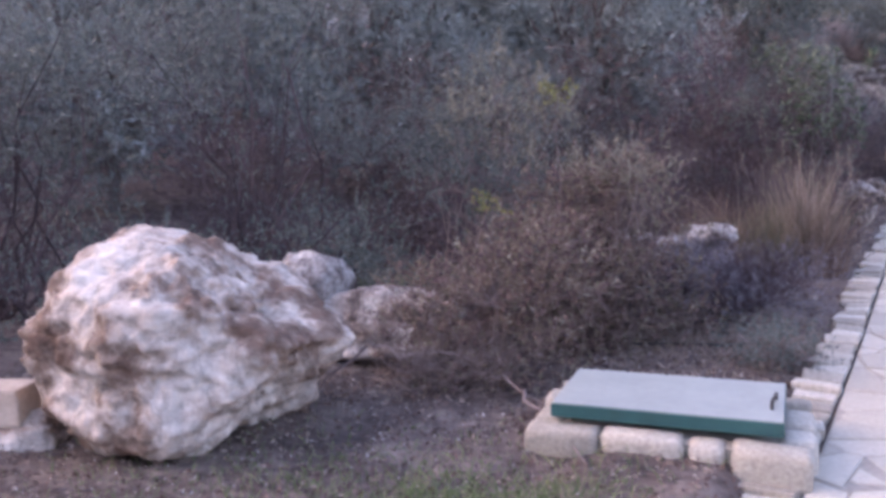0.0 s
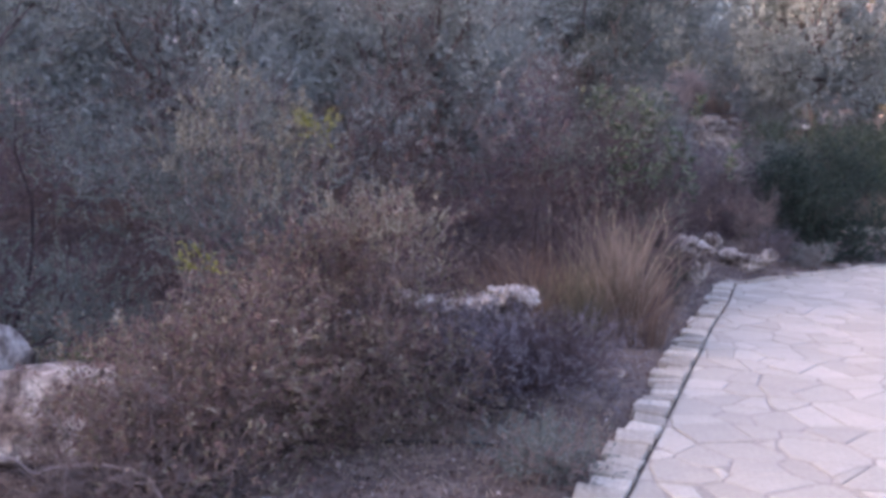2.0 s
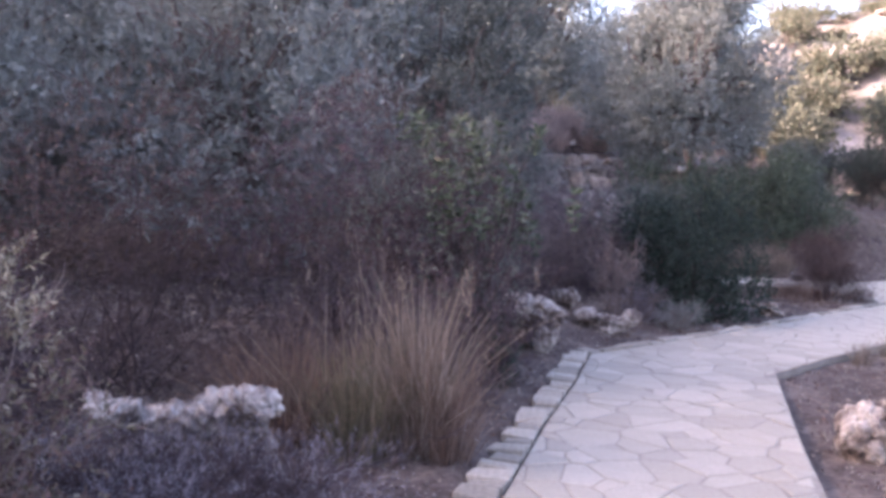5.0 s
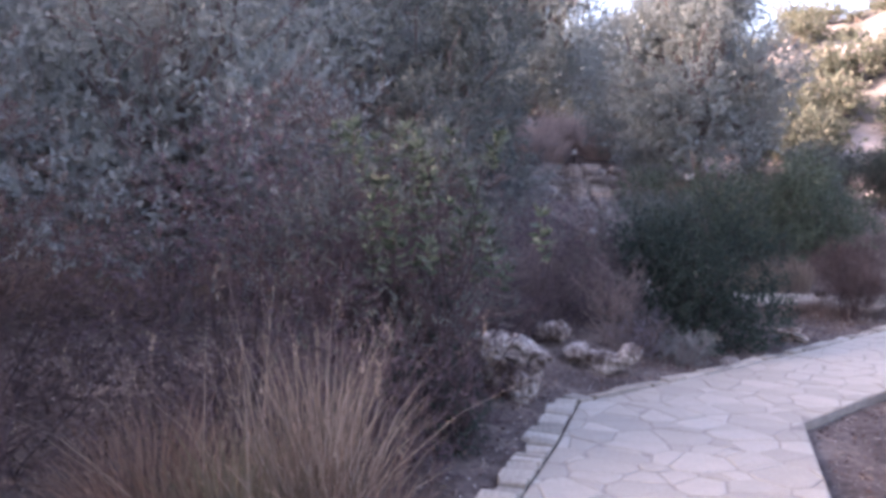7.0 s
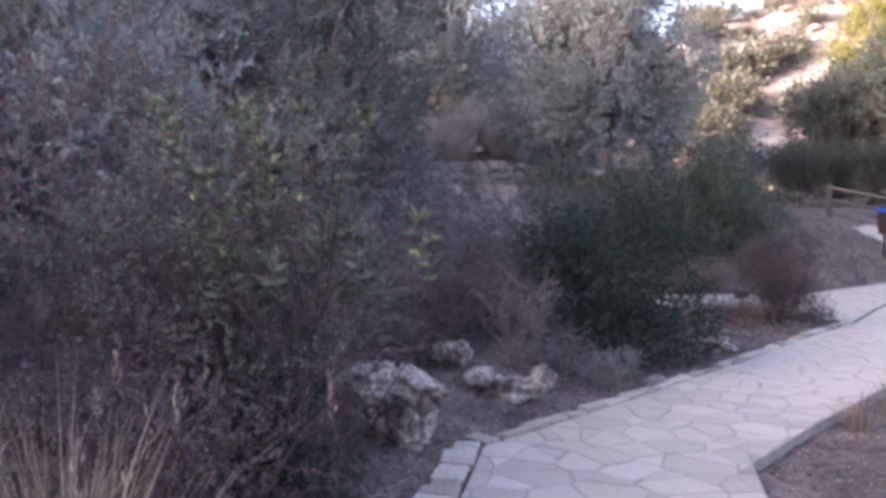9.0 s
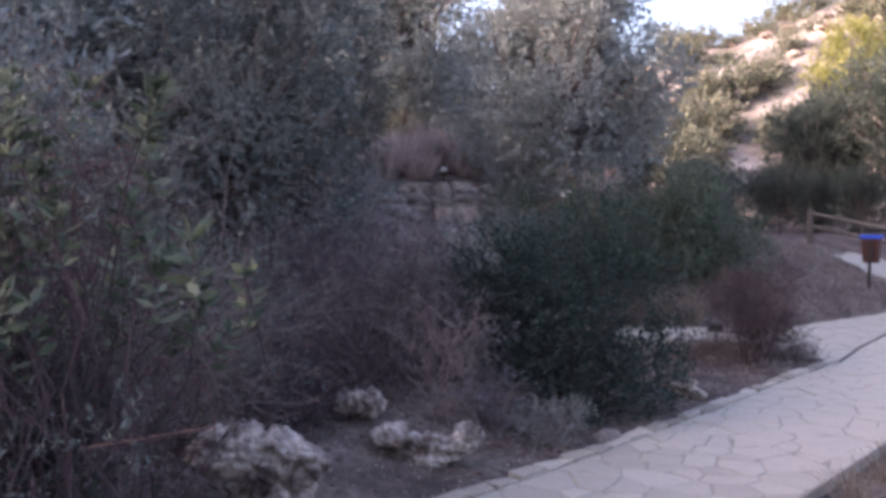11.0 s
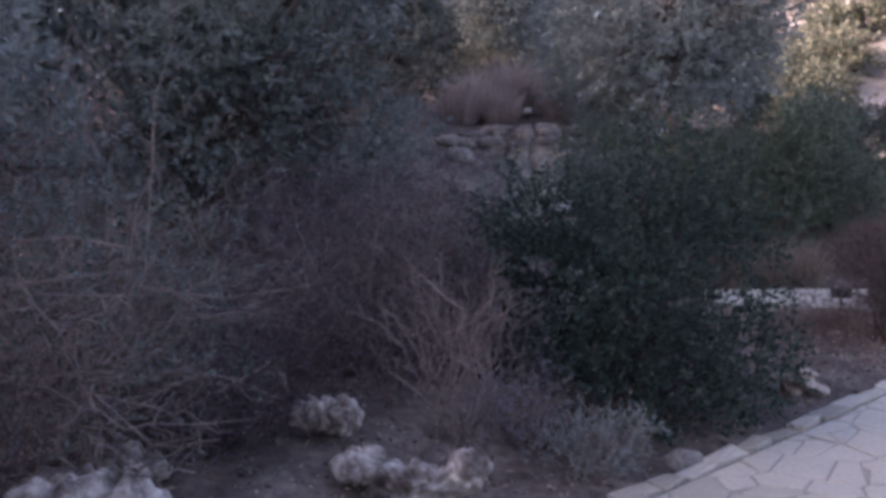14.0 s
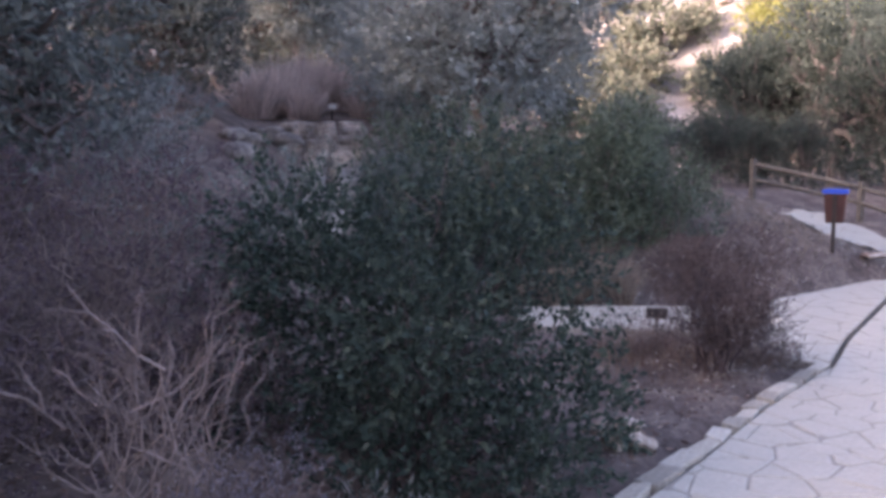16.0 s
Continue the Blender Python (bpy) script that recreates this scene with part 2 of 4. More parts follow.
def height(x, y):
    """The ground's height."""
    x, y = np.asarray(x, float), np.asarray(y, float)
    s = y - 14.6 - 3.2 * step(7.5, 9.5, x) - np.maximum(0, x - 12) * 1.1
    rise = 0.5 * np.clip(s, 0, 2.7) + 0.2 * np.clip(s - 2.7, 0, 15) + 0.06 * np.maximum(0, s - 17.7)
    mound = 1.3 * np.exp(-(x - 14.1) ** 2 / 9.5 - (y - 19.9) ** 2 / 6.0) * step(16.7, 18.2, y)
    z = np.maximum(rise, 0.25 * np.clip(y - 19, 0, 4.5) * step(14, 17, x)) + mound
    r, az = np.hypot(x - 8, y - 8), np.arctan2(x - 8, y - 8)
    crest = 6.0 + 14.0 * step(0.35, 0.8, az) - 9 * step(1.3, 1.9, np.abs(az))
    z = z + step(34, 80, r) * crest * step(-0.3, 0.2, az + 0.8) + step(40, 80, r) * 1.3 * waves(x, y, 22, 3)
    z = z + 0.03 * waves(x, y, 1.7, 1) * step(0.1, 0.8, away(MAIN, x, y)) + 0.012 * waves(x, y, 0.45, 2)
    # Unseen hill added on the left to keep the low sun off the garden.
    z = z + 18 * step(-9, -42, x) * step(95, 60, np.abs(y))
    z = z + 0.26 * step(0.35, 1.5, away(MAIN, x, y)) * step(8.3, 6.3, x) * step(8.8, 10.6, y)
    z = z + 0.07 * np.exp(-((x - 0.85) ** 2 + (y - 2.85) ** 2) / 0.5)
    near = np.where(inside(BED, x, y), -0.075, 0.0)
    flat = step(0.1, 0.32, away(MAIN, x, y)) * step(0.08, 0.3, away(SIDE, x, y))
    paved = inside(MAIN, x, y) | inside(SIDE, x, y)
    bed = inside(BED, x, y)
    return np.where(paved, -0.085, np.where(bed, z + near, z * flat - 0.07 * (1 - flat)))


def gz(x, y):
    return float(height(np.array([x]), np.array([y]))[0])


# ---- building helpers ----
def mesh_of(name, verts, quads, mat):
    """A mesh from arrays of corners and four-sided faces."""
    me = bpy.data.meshes.new(name)
    verts, quads = np.asarray(verts, np.float32), np.asarray(quads, np.int32)
    me.vertices.add(len(verts))
    me.vertices.foreach_set("co", verts.ravel())
    me.loops.add(quads.size)
    me.loops.foreach_set("vertex_index", quads.ravel())
    me.polygons.add(len(quads))
    me.polygons.foreach_set("loop_start", np.arange(0, quads.size, 4, dtype=np.int32))
    me.polygons.foreach_set("loop_total", np.full(len(quads), 4, np.int32))
    me.materials.append(mat)
    me.update(calc_edges=True)
    return me


def part(name, data, mat=None, parent=None, label=""):
    """One mesh object, from a bmesh or a mesh, under a thing or a part."""
    if isinstance(data, bmesh.types.BMesh):
        me = bpy.data.meshes.new(name)
        data.to_mesh(me)
        data.free()
        if mat:
            me.materials.append(mat)
        data = me
    ob = new(name, data)
    ob.parent = parent
    return tagged(ob, label)


def thing(name, x, y, z, label, category, group="", turn=0.0, kind=""):
    e = new(name)
    e.empty_display_size = 0.1
    e.matrix_world = pose(x, y, z, 0, 0, turn)
    return tagged(e, label, category, group, kind)


def tubes(lines, sides=3):
    """Tapered tubes along lines of (points, radii)."""
    V, Q, k = [], [], 0
    ang = np.arange(sides) * 2 * math.pi / sides
    for P, R in lines:
        P = np.asarray(P, float)
        D = np.gradient(P, axis=0)
        D /= np.linalg.norm(D, axis=1)[:, None] + 1e-9
        A = np.cross(D, (0.31, 0.17, 0.93) if abs(D[0][2]) < 0.9 else (1, 0.1, 0))
        A /= np.linalg.norm(A, axis=1)[:, None] + 1e-9
        B = np.cross(D, A)
        R = np.asarray(R, float)[:, None, None]
        ring = P[:, None] + R * (np.cos(ang)[None, :, None] * A[:, None] + np.sin(ang)[None, :, None] * B[:, None])
        V.append(ring.reshape(-1, 3))
        i = np.arange(len(P) - 1)[:, None] * sides + np.arange(sides)[None]
        j = np.arange(len(P) - 1)[:, None] * sides + (np.arange(sides)[None] + 1) % sides
        Q.append((np.stack([i, j, j + sides, i + sides], -1) + k).reshape(-1, 4))
        k += ring.shape[0] * sides
    return np.concatenate(V), np.concatenate(Q)


def bent(r, a, b, wob, n=5):
    """A crooked line from a to b."""
    a, b = np.asarray(a, float), np.asarray(b, float)
    t = np.linspace(0, 1, n)[:, None]
    off = r.normal(0, wob * np.linalg.norm(b - a), (n, 3)) * np.sin(t * 2.6 + 0.2)
    off[0] = 0
    return a + (b - a) * t + off


def leaves(r, P, D, L, W):
    """A small folded leaf at each point P, growing along D."""
    n = len(P)
    D = D / (np.linalg.norm(D, axis=1)[:, None] + 1e-9)
    S = np.cross(D, r.normal(0, 1, (n, 3)))
    S /= np.linalg.norm(S, axis=1)[:, None] + 1e-9
    N = np.cross(D, S)
    l = L * r.uniform(0.55, 1.35, (n, 1))
    w = W * r.uniform(0.6, 1.3, (n, 1))
    V = np.stack([P, P + D * l * 0.45 + S * w / 2 + N * w * 0.15, P + D * l, P + D * l * 0.45 - S * w / 2 + N * w * 0.15], 1)
    return V.reshape(-1, 3), np.arange(4 * n).reshape(n, 4)


def blades(r, base, tip, W, bend=0.25):
    """Grass blades: thin strips that lean over."""
    n = len(base)
    side = np.cross(tip - base, r.normal(0, 1, (n, 3)))
    side /= np.linalg.norm(side, axis=1)[:, None] + 1e-9
    V = []
    ln = np.linalg.norm(tip - base, axis=1)[:, None]
    out = (tip - base) * (1, 1, 0)
    for t, w in ((0, 1), (0.4, 0.9), (0.75, 0.6), (1, 0.12)):
        c = base + (tip - base) * t + np.array((0, 0, 1)) * ln * bend * (t - t * t) - out * (t - t * t) * 0.6
        V += [c - side * W * w / 2, c + side * W * w / 2]
    V = np.stack(V, 1).reshape(-1, 3)
    o = np.arange(n)[:, None] * 8
    Q = np.concatenate([o + np.array([[0, 1, 3, 2]]) + 2 * k for k in range(3)])
    return V, Q


def clumps_of(r, rad, h, k, low=0.3, cr=0.42):
    """Centres and radii of the clumps that make a crown of uneven outline."""
    out = []
    for i in range(k):
        a, q = 2.4 * i + r.uniform(-0.5, 0.5), math.sqrt((i + 0.5) / k) * 0.72
        z = h * (low + (0.82 - low) * r.uniform(0.0, 1.0) * (1.05 - 0.6 * q * q))
        s = cr * rad * r.uniform(0.65, 1.2)
        out.append((np.array((math.cos(a) * rad * q, math.sin(a) * rad * q, min(z, h - s * 0.7))), s))
    return out


def plant(name, label, cat, x, y, rad, h, leaf_mat, wood_mat, n, L, W, k=10, cr=0.42, low=0.3, twigs=60, twig_r=0.004, stem_r=0.012,
          shell=0.35, up=0.4, seed=1, group="", trunk=False, spike=0.0, tw_len=0.5, turn=0.0, skirt=0):
    """A shrub or tree: stems or trunk, twigs and a crown of leaves in clumps."""
    r = np.random.RandomState(seed)
    e = thing(name, x, y, gz(x, y) - 0.02, label, cat, group, turn)
    cl = clumps_of(r, rad, h, k, low, cr)
    for i in range(skirt):
        a, s = 6.283 * (i + r.uniform(-0.3, 0.3)) / skirt, rad * 0.3 * r.uniform(0.8, 1.2)
        cl.append((np.array((math.cos(a) * rad * 0.68, math.sin(a) * rad * 0.68, s * 0.75)), s))
    k += skirt
    lines = []
    fork = np.array((0.0, 0.0, h * 0.25 if trunk else 0.0))
    if trunk:
        lines.append((bent(r, (0, 0, 0), fork, 0.06), np.linspace(stem_r * 1.3, stem_r, 5)))
    for c, s in cl:
        b = fork + (0 if trunk else r.normal(0, rad * 0.12, 3) * (1, 1, 0))
        P = bent(r, b, c + (0, 0, s * 0.3), 0.05, 6)
        lines.append((P, np.linspace(stem_r * 0.7, stem_r * 0.2, 6)))
    part("trunk" if trunk else "branchwork", mesh_of("branchwork", *tubes(lines, 5), M_BARK if trunk else wood_mat), None, e)
    lines = []
    for i in range(twigs):
        c, s = cl[r.randint(k)]
        d = r.normal(0, 1, 3)
        d /= np.linalg.norm(d)
        d[2] = abs(d[2]) * 0.6 + up * 0.5
        a = c * r.uniform(0.4, 1.0) + r.normal(0, s * 0.2, 3)
        a[2] = max(a[2], 0.03)
        b = a + d * s * (1 + tw_len) * r.uniform(0.6, 1.3)
        P = bent(r, a, b, 0.08, 5)
        lines.append((P, np.linspace(twig_r, twig_r * 0.35, 5)))
        for j in range(3):
            q = P[1 + j]
            lines.append((bent(r, q, q + (d + r.normal(0, 0.6, 3)) * s * 0.5 * r.uniform(0.5, 1.2), 0.08, 3), np.linspace(twig_r * 0.6, twig_r * 0.25, 3)))
    if lines:
        tagged(part("brushwood", mesh_of("brushwood", *tubes(lines), wood_mat), None, e), kind="stuff")
    if n:
        per = 8                                   # leaves on one sprig
        n = n // per
        w = np.array([s * s for c, s in cl])
        idx = r.choice(k, n, p=w / w.sum())
        C, S = np.array([c for c, s in cl])[idx], np.array([s for c, s in cl])[idx]
        d = r.normal(0, 1, (n, 3))
        d /= np.linalg.norm(d, axis=1)[:, None]
        lump = 1 + 0.22 * np.sin(d[:, 0:1] * 5 + idx[:, None]) * np.sin(d[:, 2:3] * 6 + idx[:, None] * 2) + 0.12 * np.sin(d[:, 1:2] * 11)
        q = shell + (1 - shell) * r.uniform(0, 1, (n, 1)) ** 0.5
        P = C + d * S[:, None] * q * lump * (1.0, 1.0, 0.9)
        far = r.uniform(0, 1, (n, 1)) < spike
        P = P + far * (d * (1, 1, 0.3) * 0.25 + (0, 0, 0.5)) * S[:, None] * r.uniform(0, 1, (n, 1))
        P[:, 2] = np.maximum(P[:, 2], 0.03)
        A = d + r.normal(0, 0.5, (n, 3)) + (0, 0, up)
        A /= np.linalg.norm(A, axis=1)[:, None]
        A, P = np.repeat(A, per, 0), np.repeat(P, per, 0)
        t = np.tile(np.linspace(0, 1, per), n)[:, None]
        P = P + A * t * L * 2.6 * np.repeat(r.uniform(0.6, 1.4, (n, 1)), per, 0)
        P[:, 2] = np.maximum(P[:, 2], 0.03)
        part("crown", mesh_of("crown", *leaves(r, P, A * 0.8 + r.normal(0, 0.55, P.shape), L, W), leaf_mat), None, e)
    return e


def whorls(name, label, x, y, spots, mat, L, W, seed, per=11):
    """A shrub whose bent stems each end in a rosette of broad leaves."""
    r = np.random.RandomState(seed)
    e = thing(name, x, y, gz(x, y) - 0.02, label, "shrub")
    lines, P, D = [], [], []
    for c in spots:
        c = np.array(c, float)
        stem = bent(r, r.normal(0, 0.12, 3) * (1, 1, 0), c, 0.06, 7)
        lines.append((stem, np.linspace(0.0055, 0.0025, 7)))
        up = stem[-1] - stem[-3] + (0, 0, 0.05)
        up /= np.linalg.norm(up)
        for q in np.linspace(0, 0.16, 4):
            for i in range(per // 2 if q > 0 else per):
                d = r.normal(0, 1, 3)
                d -= up * (d @ up)
                D.append(d / np.linalg.norm(d) + up * (0.9 if q == 0 else 0.35))
                P.append(stem[-1] - up * q)
    part("branchwork", mesh_of("branchwork", *tubes(lines, 4), M_TWIG_DARK), None, e)
    tagged(part("crown", mesh_of("crown", *leaves(r, np.array(P), np.array(D), L, W), mat), None, e), kind="stuff")
    return e


def grass(name, label, x, y, rad, h, mat, n, W=0.006, lean=0.5, seed=1, group="", kind="", cat="grass", heads=0):
    r = np.random.RandomState(seed)
    e = thing(name, x, y, gz(x, y) - 0.02, label, cat, group, kind=kind)
    a, q = r.uniform(0, 6.283, n), r.uniform(0, 1, n) ** 0.6
    base = np.stack([np.cos(a) * q * rad * 0.45, np.sin(a) * q * rad * 0.45, np.zeros(n)], 1)
    hh = h * r.uniform(0.4, 1.05, n) ** 0.8 * (1.05 - 0.35 * q)
    tip = base + np.stack([np.cos(a) * q * rad * lean, np.sin(a) * q * rad * lean, hh], 1) + r.normal(0, 0.17 * h, (n, 3)) * (1, 1, 0.3)
    tagged(part("foliage", mesh_of("foliage", *blades(r, base, tip, W), mat), None, e), kind="stuff")
    if heads:
        i = r.randint(0, n, heads)
        P = np.repeat(tip[i], 8, 0) + r.normal(0, 1, (heads * 8, 3)) * (0.006, 0.006, 0.04)
        tagged(part("seed_fluff", mesh_of("seed_fluff", *leaves(r, P, r.normal(0, 0.3, (len(P), 3)) + (0, 0, 1), 0.03, 0.007), mat), None, e), kind="stuff")
    return e


def rock(name, label, x, y, size, mat, seed, planes=(), sink=0.06, turn=0.0, detail=4, rough=0.045, cat="rock", pits=0.012, group="", facets=0):
    """A weathered stone: a ball cut by planes, with knobs and pits."""
    r = np.random.RandomState(seed)
    bm = bmesh.new()
    bmesh.ops.create_icosphere(bm, subdivisions=detail, radius=1)
    cuts = [(Vector(n).normalized(), d) for n, d in planes]
    if not planes:
        cuts = [(Vector(r.normal(0, 1, 3)).normalized(), r.uniform(0.62, 0.95)) for _ in range(16)]
    cuts += [(Vector(r.normal(0, 1, 3)).normalized(), r.uniform(0.86, 0.94)) for _ in range(facets)]
    off = Vector(r.uniform(-50, 50, 3))
    for v in bm.verts:
        d = v.co.normalized()
        q = 1.0
        for n, dist in cuts:
            c = d.dot(n)
            if c > 0.02:
                q = min(q, dist / c)
        s = q + rough * 2.2 * noise.fractal(d * 1.7 + off, 1.0, 2.0, 4) + rough * noise.fractal(d * 6 + off, 0.9, 2.1, 4)
        s -= 0.018 * max(0.0, 1 - abs(noise.noise(d * 1.6 + off * 3)) / 0.04) + 0.01 * max(0.0, 1 - abs(noise.noise(d * 4.1 + off)) / 0.05)
        s -= pits * max(0, noise.noise(d * 9 + off * 2)) * 3
        v.co = Vector((d.x * size[0], d.y * size[1], d.z * size[2])) * s
    low = min(v.co.z for v in bm.verts)
    for v in bm.verts:
        v.co.z -= low
    for f in bm.faces:
        f.smooth = True
    me = bpy.data.meshes.new(name)
    bm.to_mesh(me)
    bm.free()
    me.materials.append(mat)
    ob = new(name, me)
    ob.matrix_world = pose(x, y, gz(x, y) - sink, 0, 0, turn)
    return tagged(ob, label, cat, group)


def box(bm, size, at=(0, 0, 0), turn=0.0, bevel=0.0, jitter=0.0, r=None, taper=1.0):
    """A bevelled block in a bmesh."""
    m = pose(*at, 0, 0, turn)
    made = bmesh.ops.create_cube(bm, size=1.0)["verts"]
    for v in made:
        k = taper if v.co.z < 0 else 1.0
        v.co = Vector((v.co.x * size[0] * k, v.co.y * size[1] * k, v.co.z * size[2]))
        if jitter:
            v.co += Vector(r.uniform(-jitter, jitter, 3))
    if bevel:
        ed = list({e for v in made for e in v.link_edges})
        res = bmesh.ops.bevel(bm, geom=ed, offset=bevel, segments=2, affect="EDGES", profile=0.6)
        made = list({v for f in res["faces"] for v in f.verts} | {v for v in made if v.is_valid})
    for v in made:
        v.co = m @ v.co
    return made


# ---- the ground ----
def axis(a, b, fine, far):
    v = list(np.arange(a, b + 1e-6, fine))
    d, up, dn = fine, [], []
    p, q = b, a
    while p < far:
        d *= 1.12
        p += d
        up.append(p)
        q -= d
        dn.append(q)
    return np.array(dn[::-1] + v + up)


gx, gy = axis(-3.0, 13.0, 0.1, 420.0), axis(1.0, 17.0, 0.1, 420.0)
GX, GY = np.meshgrid(gx, gy)
GZ = height(GX, GY)
idx = np.arange(GX.size).reshape(GX.shape)
quads = np.stack([idx[:-1, :-1], idx[:-1, 1:], idx[1:, 1:], idx[1:, :-1]], -1).reshape(-1, 4)
ground_me = mesh_of("ground", np.stack([GX, GY, GZ], -1).reshape(-1, 3), quads, M_SOIL)
ground_me.materials.append(M_HILL)
mid = np.hypot(GX[:-1, :-1] - 8, GY[:-1, :-1] - 8).ravel() > 42
ground_me.polygons.foreach_set("material_index", mid.astype(np.int32))
ground_me.polygons.foreach_set("use_smooth", np.ones(len(quads), bool))
tagged(new("ground", ground_me), "dry brown garden soil rising to a hillside", "ground", kind="structure")


def slab(name, poly, z0, z1, mat, label, drape=False):
    bm = bmesh.new()
    lo = [bm.verts.new((x, y, z0 + (gz(x, y) if drape else 0))) for x, y in poly]
    hi = [bm.verts.new((x, y, z1 + (gz(x, y) if drape else 0))) for x, y in poly]
    bm.faces.new(hi)
    for i in range(len(poly)):
        j = (i + 1) % len(poly)
        bm.faces.new((lo[i], lo[j], hi[j], hi[i]))
    return tagged(part(name, bm, mat), label, "path", kind="structure")


path_main = slab("path", MAIN, -0.16, -0.007, M_MORTAR, "garden path of pale crazy paving in mortar")
path_side = slab("path", SIDE, -0.16, -0.007, M_MORTAR, "narrow side path of pale paving")
far_bm = bmesh.new()
inner, outer = [(17.2, 17.6), (17.0, 18.6), (17.1, 19.8), (17.6, 20.6), (18.2, 21.3), (18.9, 21.7)], [(19.6, 17.2), (19.5, 18.6), (19.5, 19.5), (19.5, 20.2), (19.5, 20.9), (19.5, 21.5)]
grid = []
for k in range(5):
    for m in range(6):
        a0, a1 = Vector(inner[k]), Vector(inner[k + 1])
        b0, b1 = Vector(outer[k]), Vector(outer[k + 1])
        grid.append((a0.lerp(a1, m / 6), b0.lerp(b1, m / 6)))
grid.append((Vector(inner[-1]), Vector(outer[-1])))
rows_ = [[far_bm.verts.new((*a.lerp(b, j / 4), gz(*a.lerp(b, j / 4)) + 0.05)) for j in range(5)] for a, b in grid]
for p, q in zip(rows_, rows_[1:]):
    for j in range(4):
        far_bm.faces.new((p[j], p[j + 1], q[j + 1], q[j]))
tagged(part("path", far_bm, M_STONE), "pale paved path curving away behind the dry mound", "path", kind="structure")

# ---- rocks ----
def crag(name, label, x, y, lumps, mat, seed, turn=0.0, sink=0.05, rough=0.1, fine=0.012, cat="rock"):
    """A craggy stone: lumps of (middle, radii, tilt) fused into one skin, then folded and pitted by noise."""
    bm = bmesh.new()
    for c, rad, tilt in lumps:
        bmesh.ops.create_icosphere(bm, subdivisions=3, radius=1, matrix=pose(*c, 0, tilt, 0) @ Matrix.Diagonal((*rad, 1)))
    ob = part(name, bm, mat)
    fuse = ob.modifiers.new("fuse", "REMESH")
    fuse.mode, fuse.voxel_size = "VOXEL", fine
    raw = ob.data
    me = bpy.data.meshes.new_from_object(ob.evaluated_get(bpy.context.evaluated_depsgraph_get()))
    ob.modifiers.clear()
    ob.data = me
    bpy.data.meshes.remove(raw)
    off = Vector((seed * 3.7, seed * 1.9, seed * 0.7))
    moves = []
    for v in me.vertices:
        q = v.co * 4.0 + off
        k = 0.55 * noise.fractal(q, 1.0, 2.0, 3) - 0.5 * (1 - min(1, abs(noise.noise(q * 1.3)) / 0.2)) - 0.35 * (1 - min(1, abs(noise.noise(q * 3.1 + off)) / 0.16))
        moves.append(v.co + v.normal * rough * (k + 0.22 * noise.noise(q * 7)))
    for v, co in zip(me.vertices, moves):
        v.co = co
    for f in me.polygons:
        f.use_smooth = True
    ob.matrix_world = pose(x, y, gz(x, y) - sink, 0, 0, turn)
    return tagged(ob, label, cat)


rock("boulder", "big pale limestone boulder with brown hollows on bare soil", -1.33, 3.5, (0.8, 0.7, 0.61), M_ROCK, 5,
     [((0.64, -0.1, 0.76), 0.6), ((-0.72, -0.1, 0.6), 1.0), ((0.1, -0.5, 0.86), 0.78), ((0.3, -0.95, 0.12), 0.8), ((-0.5, -0.85, 0.1), 0.86), ((0.75, -0.4, -0.5), 0.72),
      ((0, 0, -1), 0.72), ((-0.95, -0.1, -0.1), 0.9), ((0.2, 0.9, 0.3), 0.8), ((0.95, 0.1, -0.15), 0.97), ((0.06, 0.0, 1), 0.84)], detail=6, rough=0.045, pits=0.028, facets=14, sink=0.07)
rock("rock", "speckled grey limestone rock behind the boulder", -0.4, 4.8, (0.7, 0.36, 0.28), M_ROCK_GREY, 8, detail=5, sink=0.08)
rock("rock", "lichened grey rock half hidden by shrubs", -1.0, 4.95, (0.36, 0.3, 0.42), M_ROCK_GREY, 11, detail=4, sink=0.08)
rock("rock", "grey rock deep in the shrubs", -1.9, 5.4, (0.4, 0.3, 0.44), M_ROCK_GREY, 12, detail=4, sink=0.08)
crag("rock", "long jagged pale rock behind the grey cushion shrub", 1.8, 6.55, (((-0.34, 0, 0.5), (0.2, 0.16, 0.09), 8), ((-0.02, 0, 0.5), (0.26, 0.16, 0.08), -8), ((0.3, 0, 0.57), (0.2, 0.15, 0.08), 10), ((0.05, 0.05, 0.25), (0.42, 0.18, 0.28), 0)), M_ROCK_GREY, 14, turn=-14, rough=0.11, fine=0.014)
rock("rock", "low pale rock among the dry shrubs", 0.95, 6.6, (0.25, 0.2, 0.2), M_ROCK_GREY, 19, detail=4, rough=0.09, sink=0.04)
crag("rock", "knobbly overhanging pale rock beside the path's bend", 4.72, 10.12, (((-0.16, 0.02, 0.44), (0.21, 0.2, 0.15), 0), ((0.12, 0, 0.44), (0.22, 0.13, 0.085), 24), ((0.08, -0.02, 0.22), (0.16, 0.15, 0.22), 16), ((-0.1, 0.1, 0.15), (0.15, 0.12, 0.22), 0), ((0.0, 0.02, 0.36), (0.18, 0.16, 0.16), 0)), M_ROCK_GREY, 21, turn=-18, rough=0.085)
crag("rock", "low saddle-shaped pale rock beside the path", 5.84, 11.0, (((-0.22, 0, 0.15), (0.15, 0.13, 0.1), 15), ((0.0, 0, 0.12), (0.26, 0.13, 0.075), 4), ((0.25, 0, 0.15), (0.12, 0.12, 0.1), -20), ((-0.05, 0.04, 0.03), (0.3, 0.13, 0.09), 0)), M_ROCK_GREY, 23, turn=-18, rough=0.06, sink=0.0)
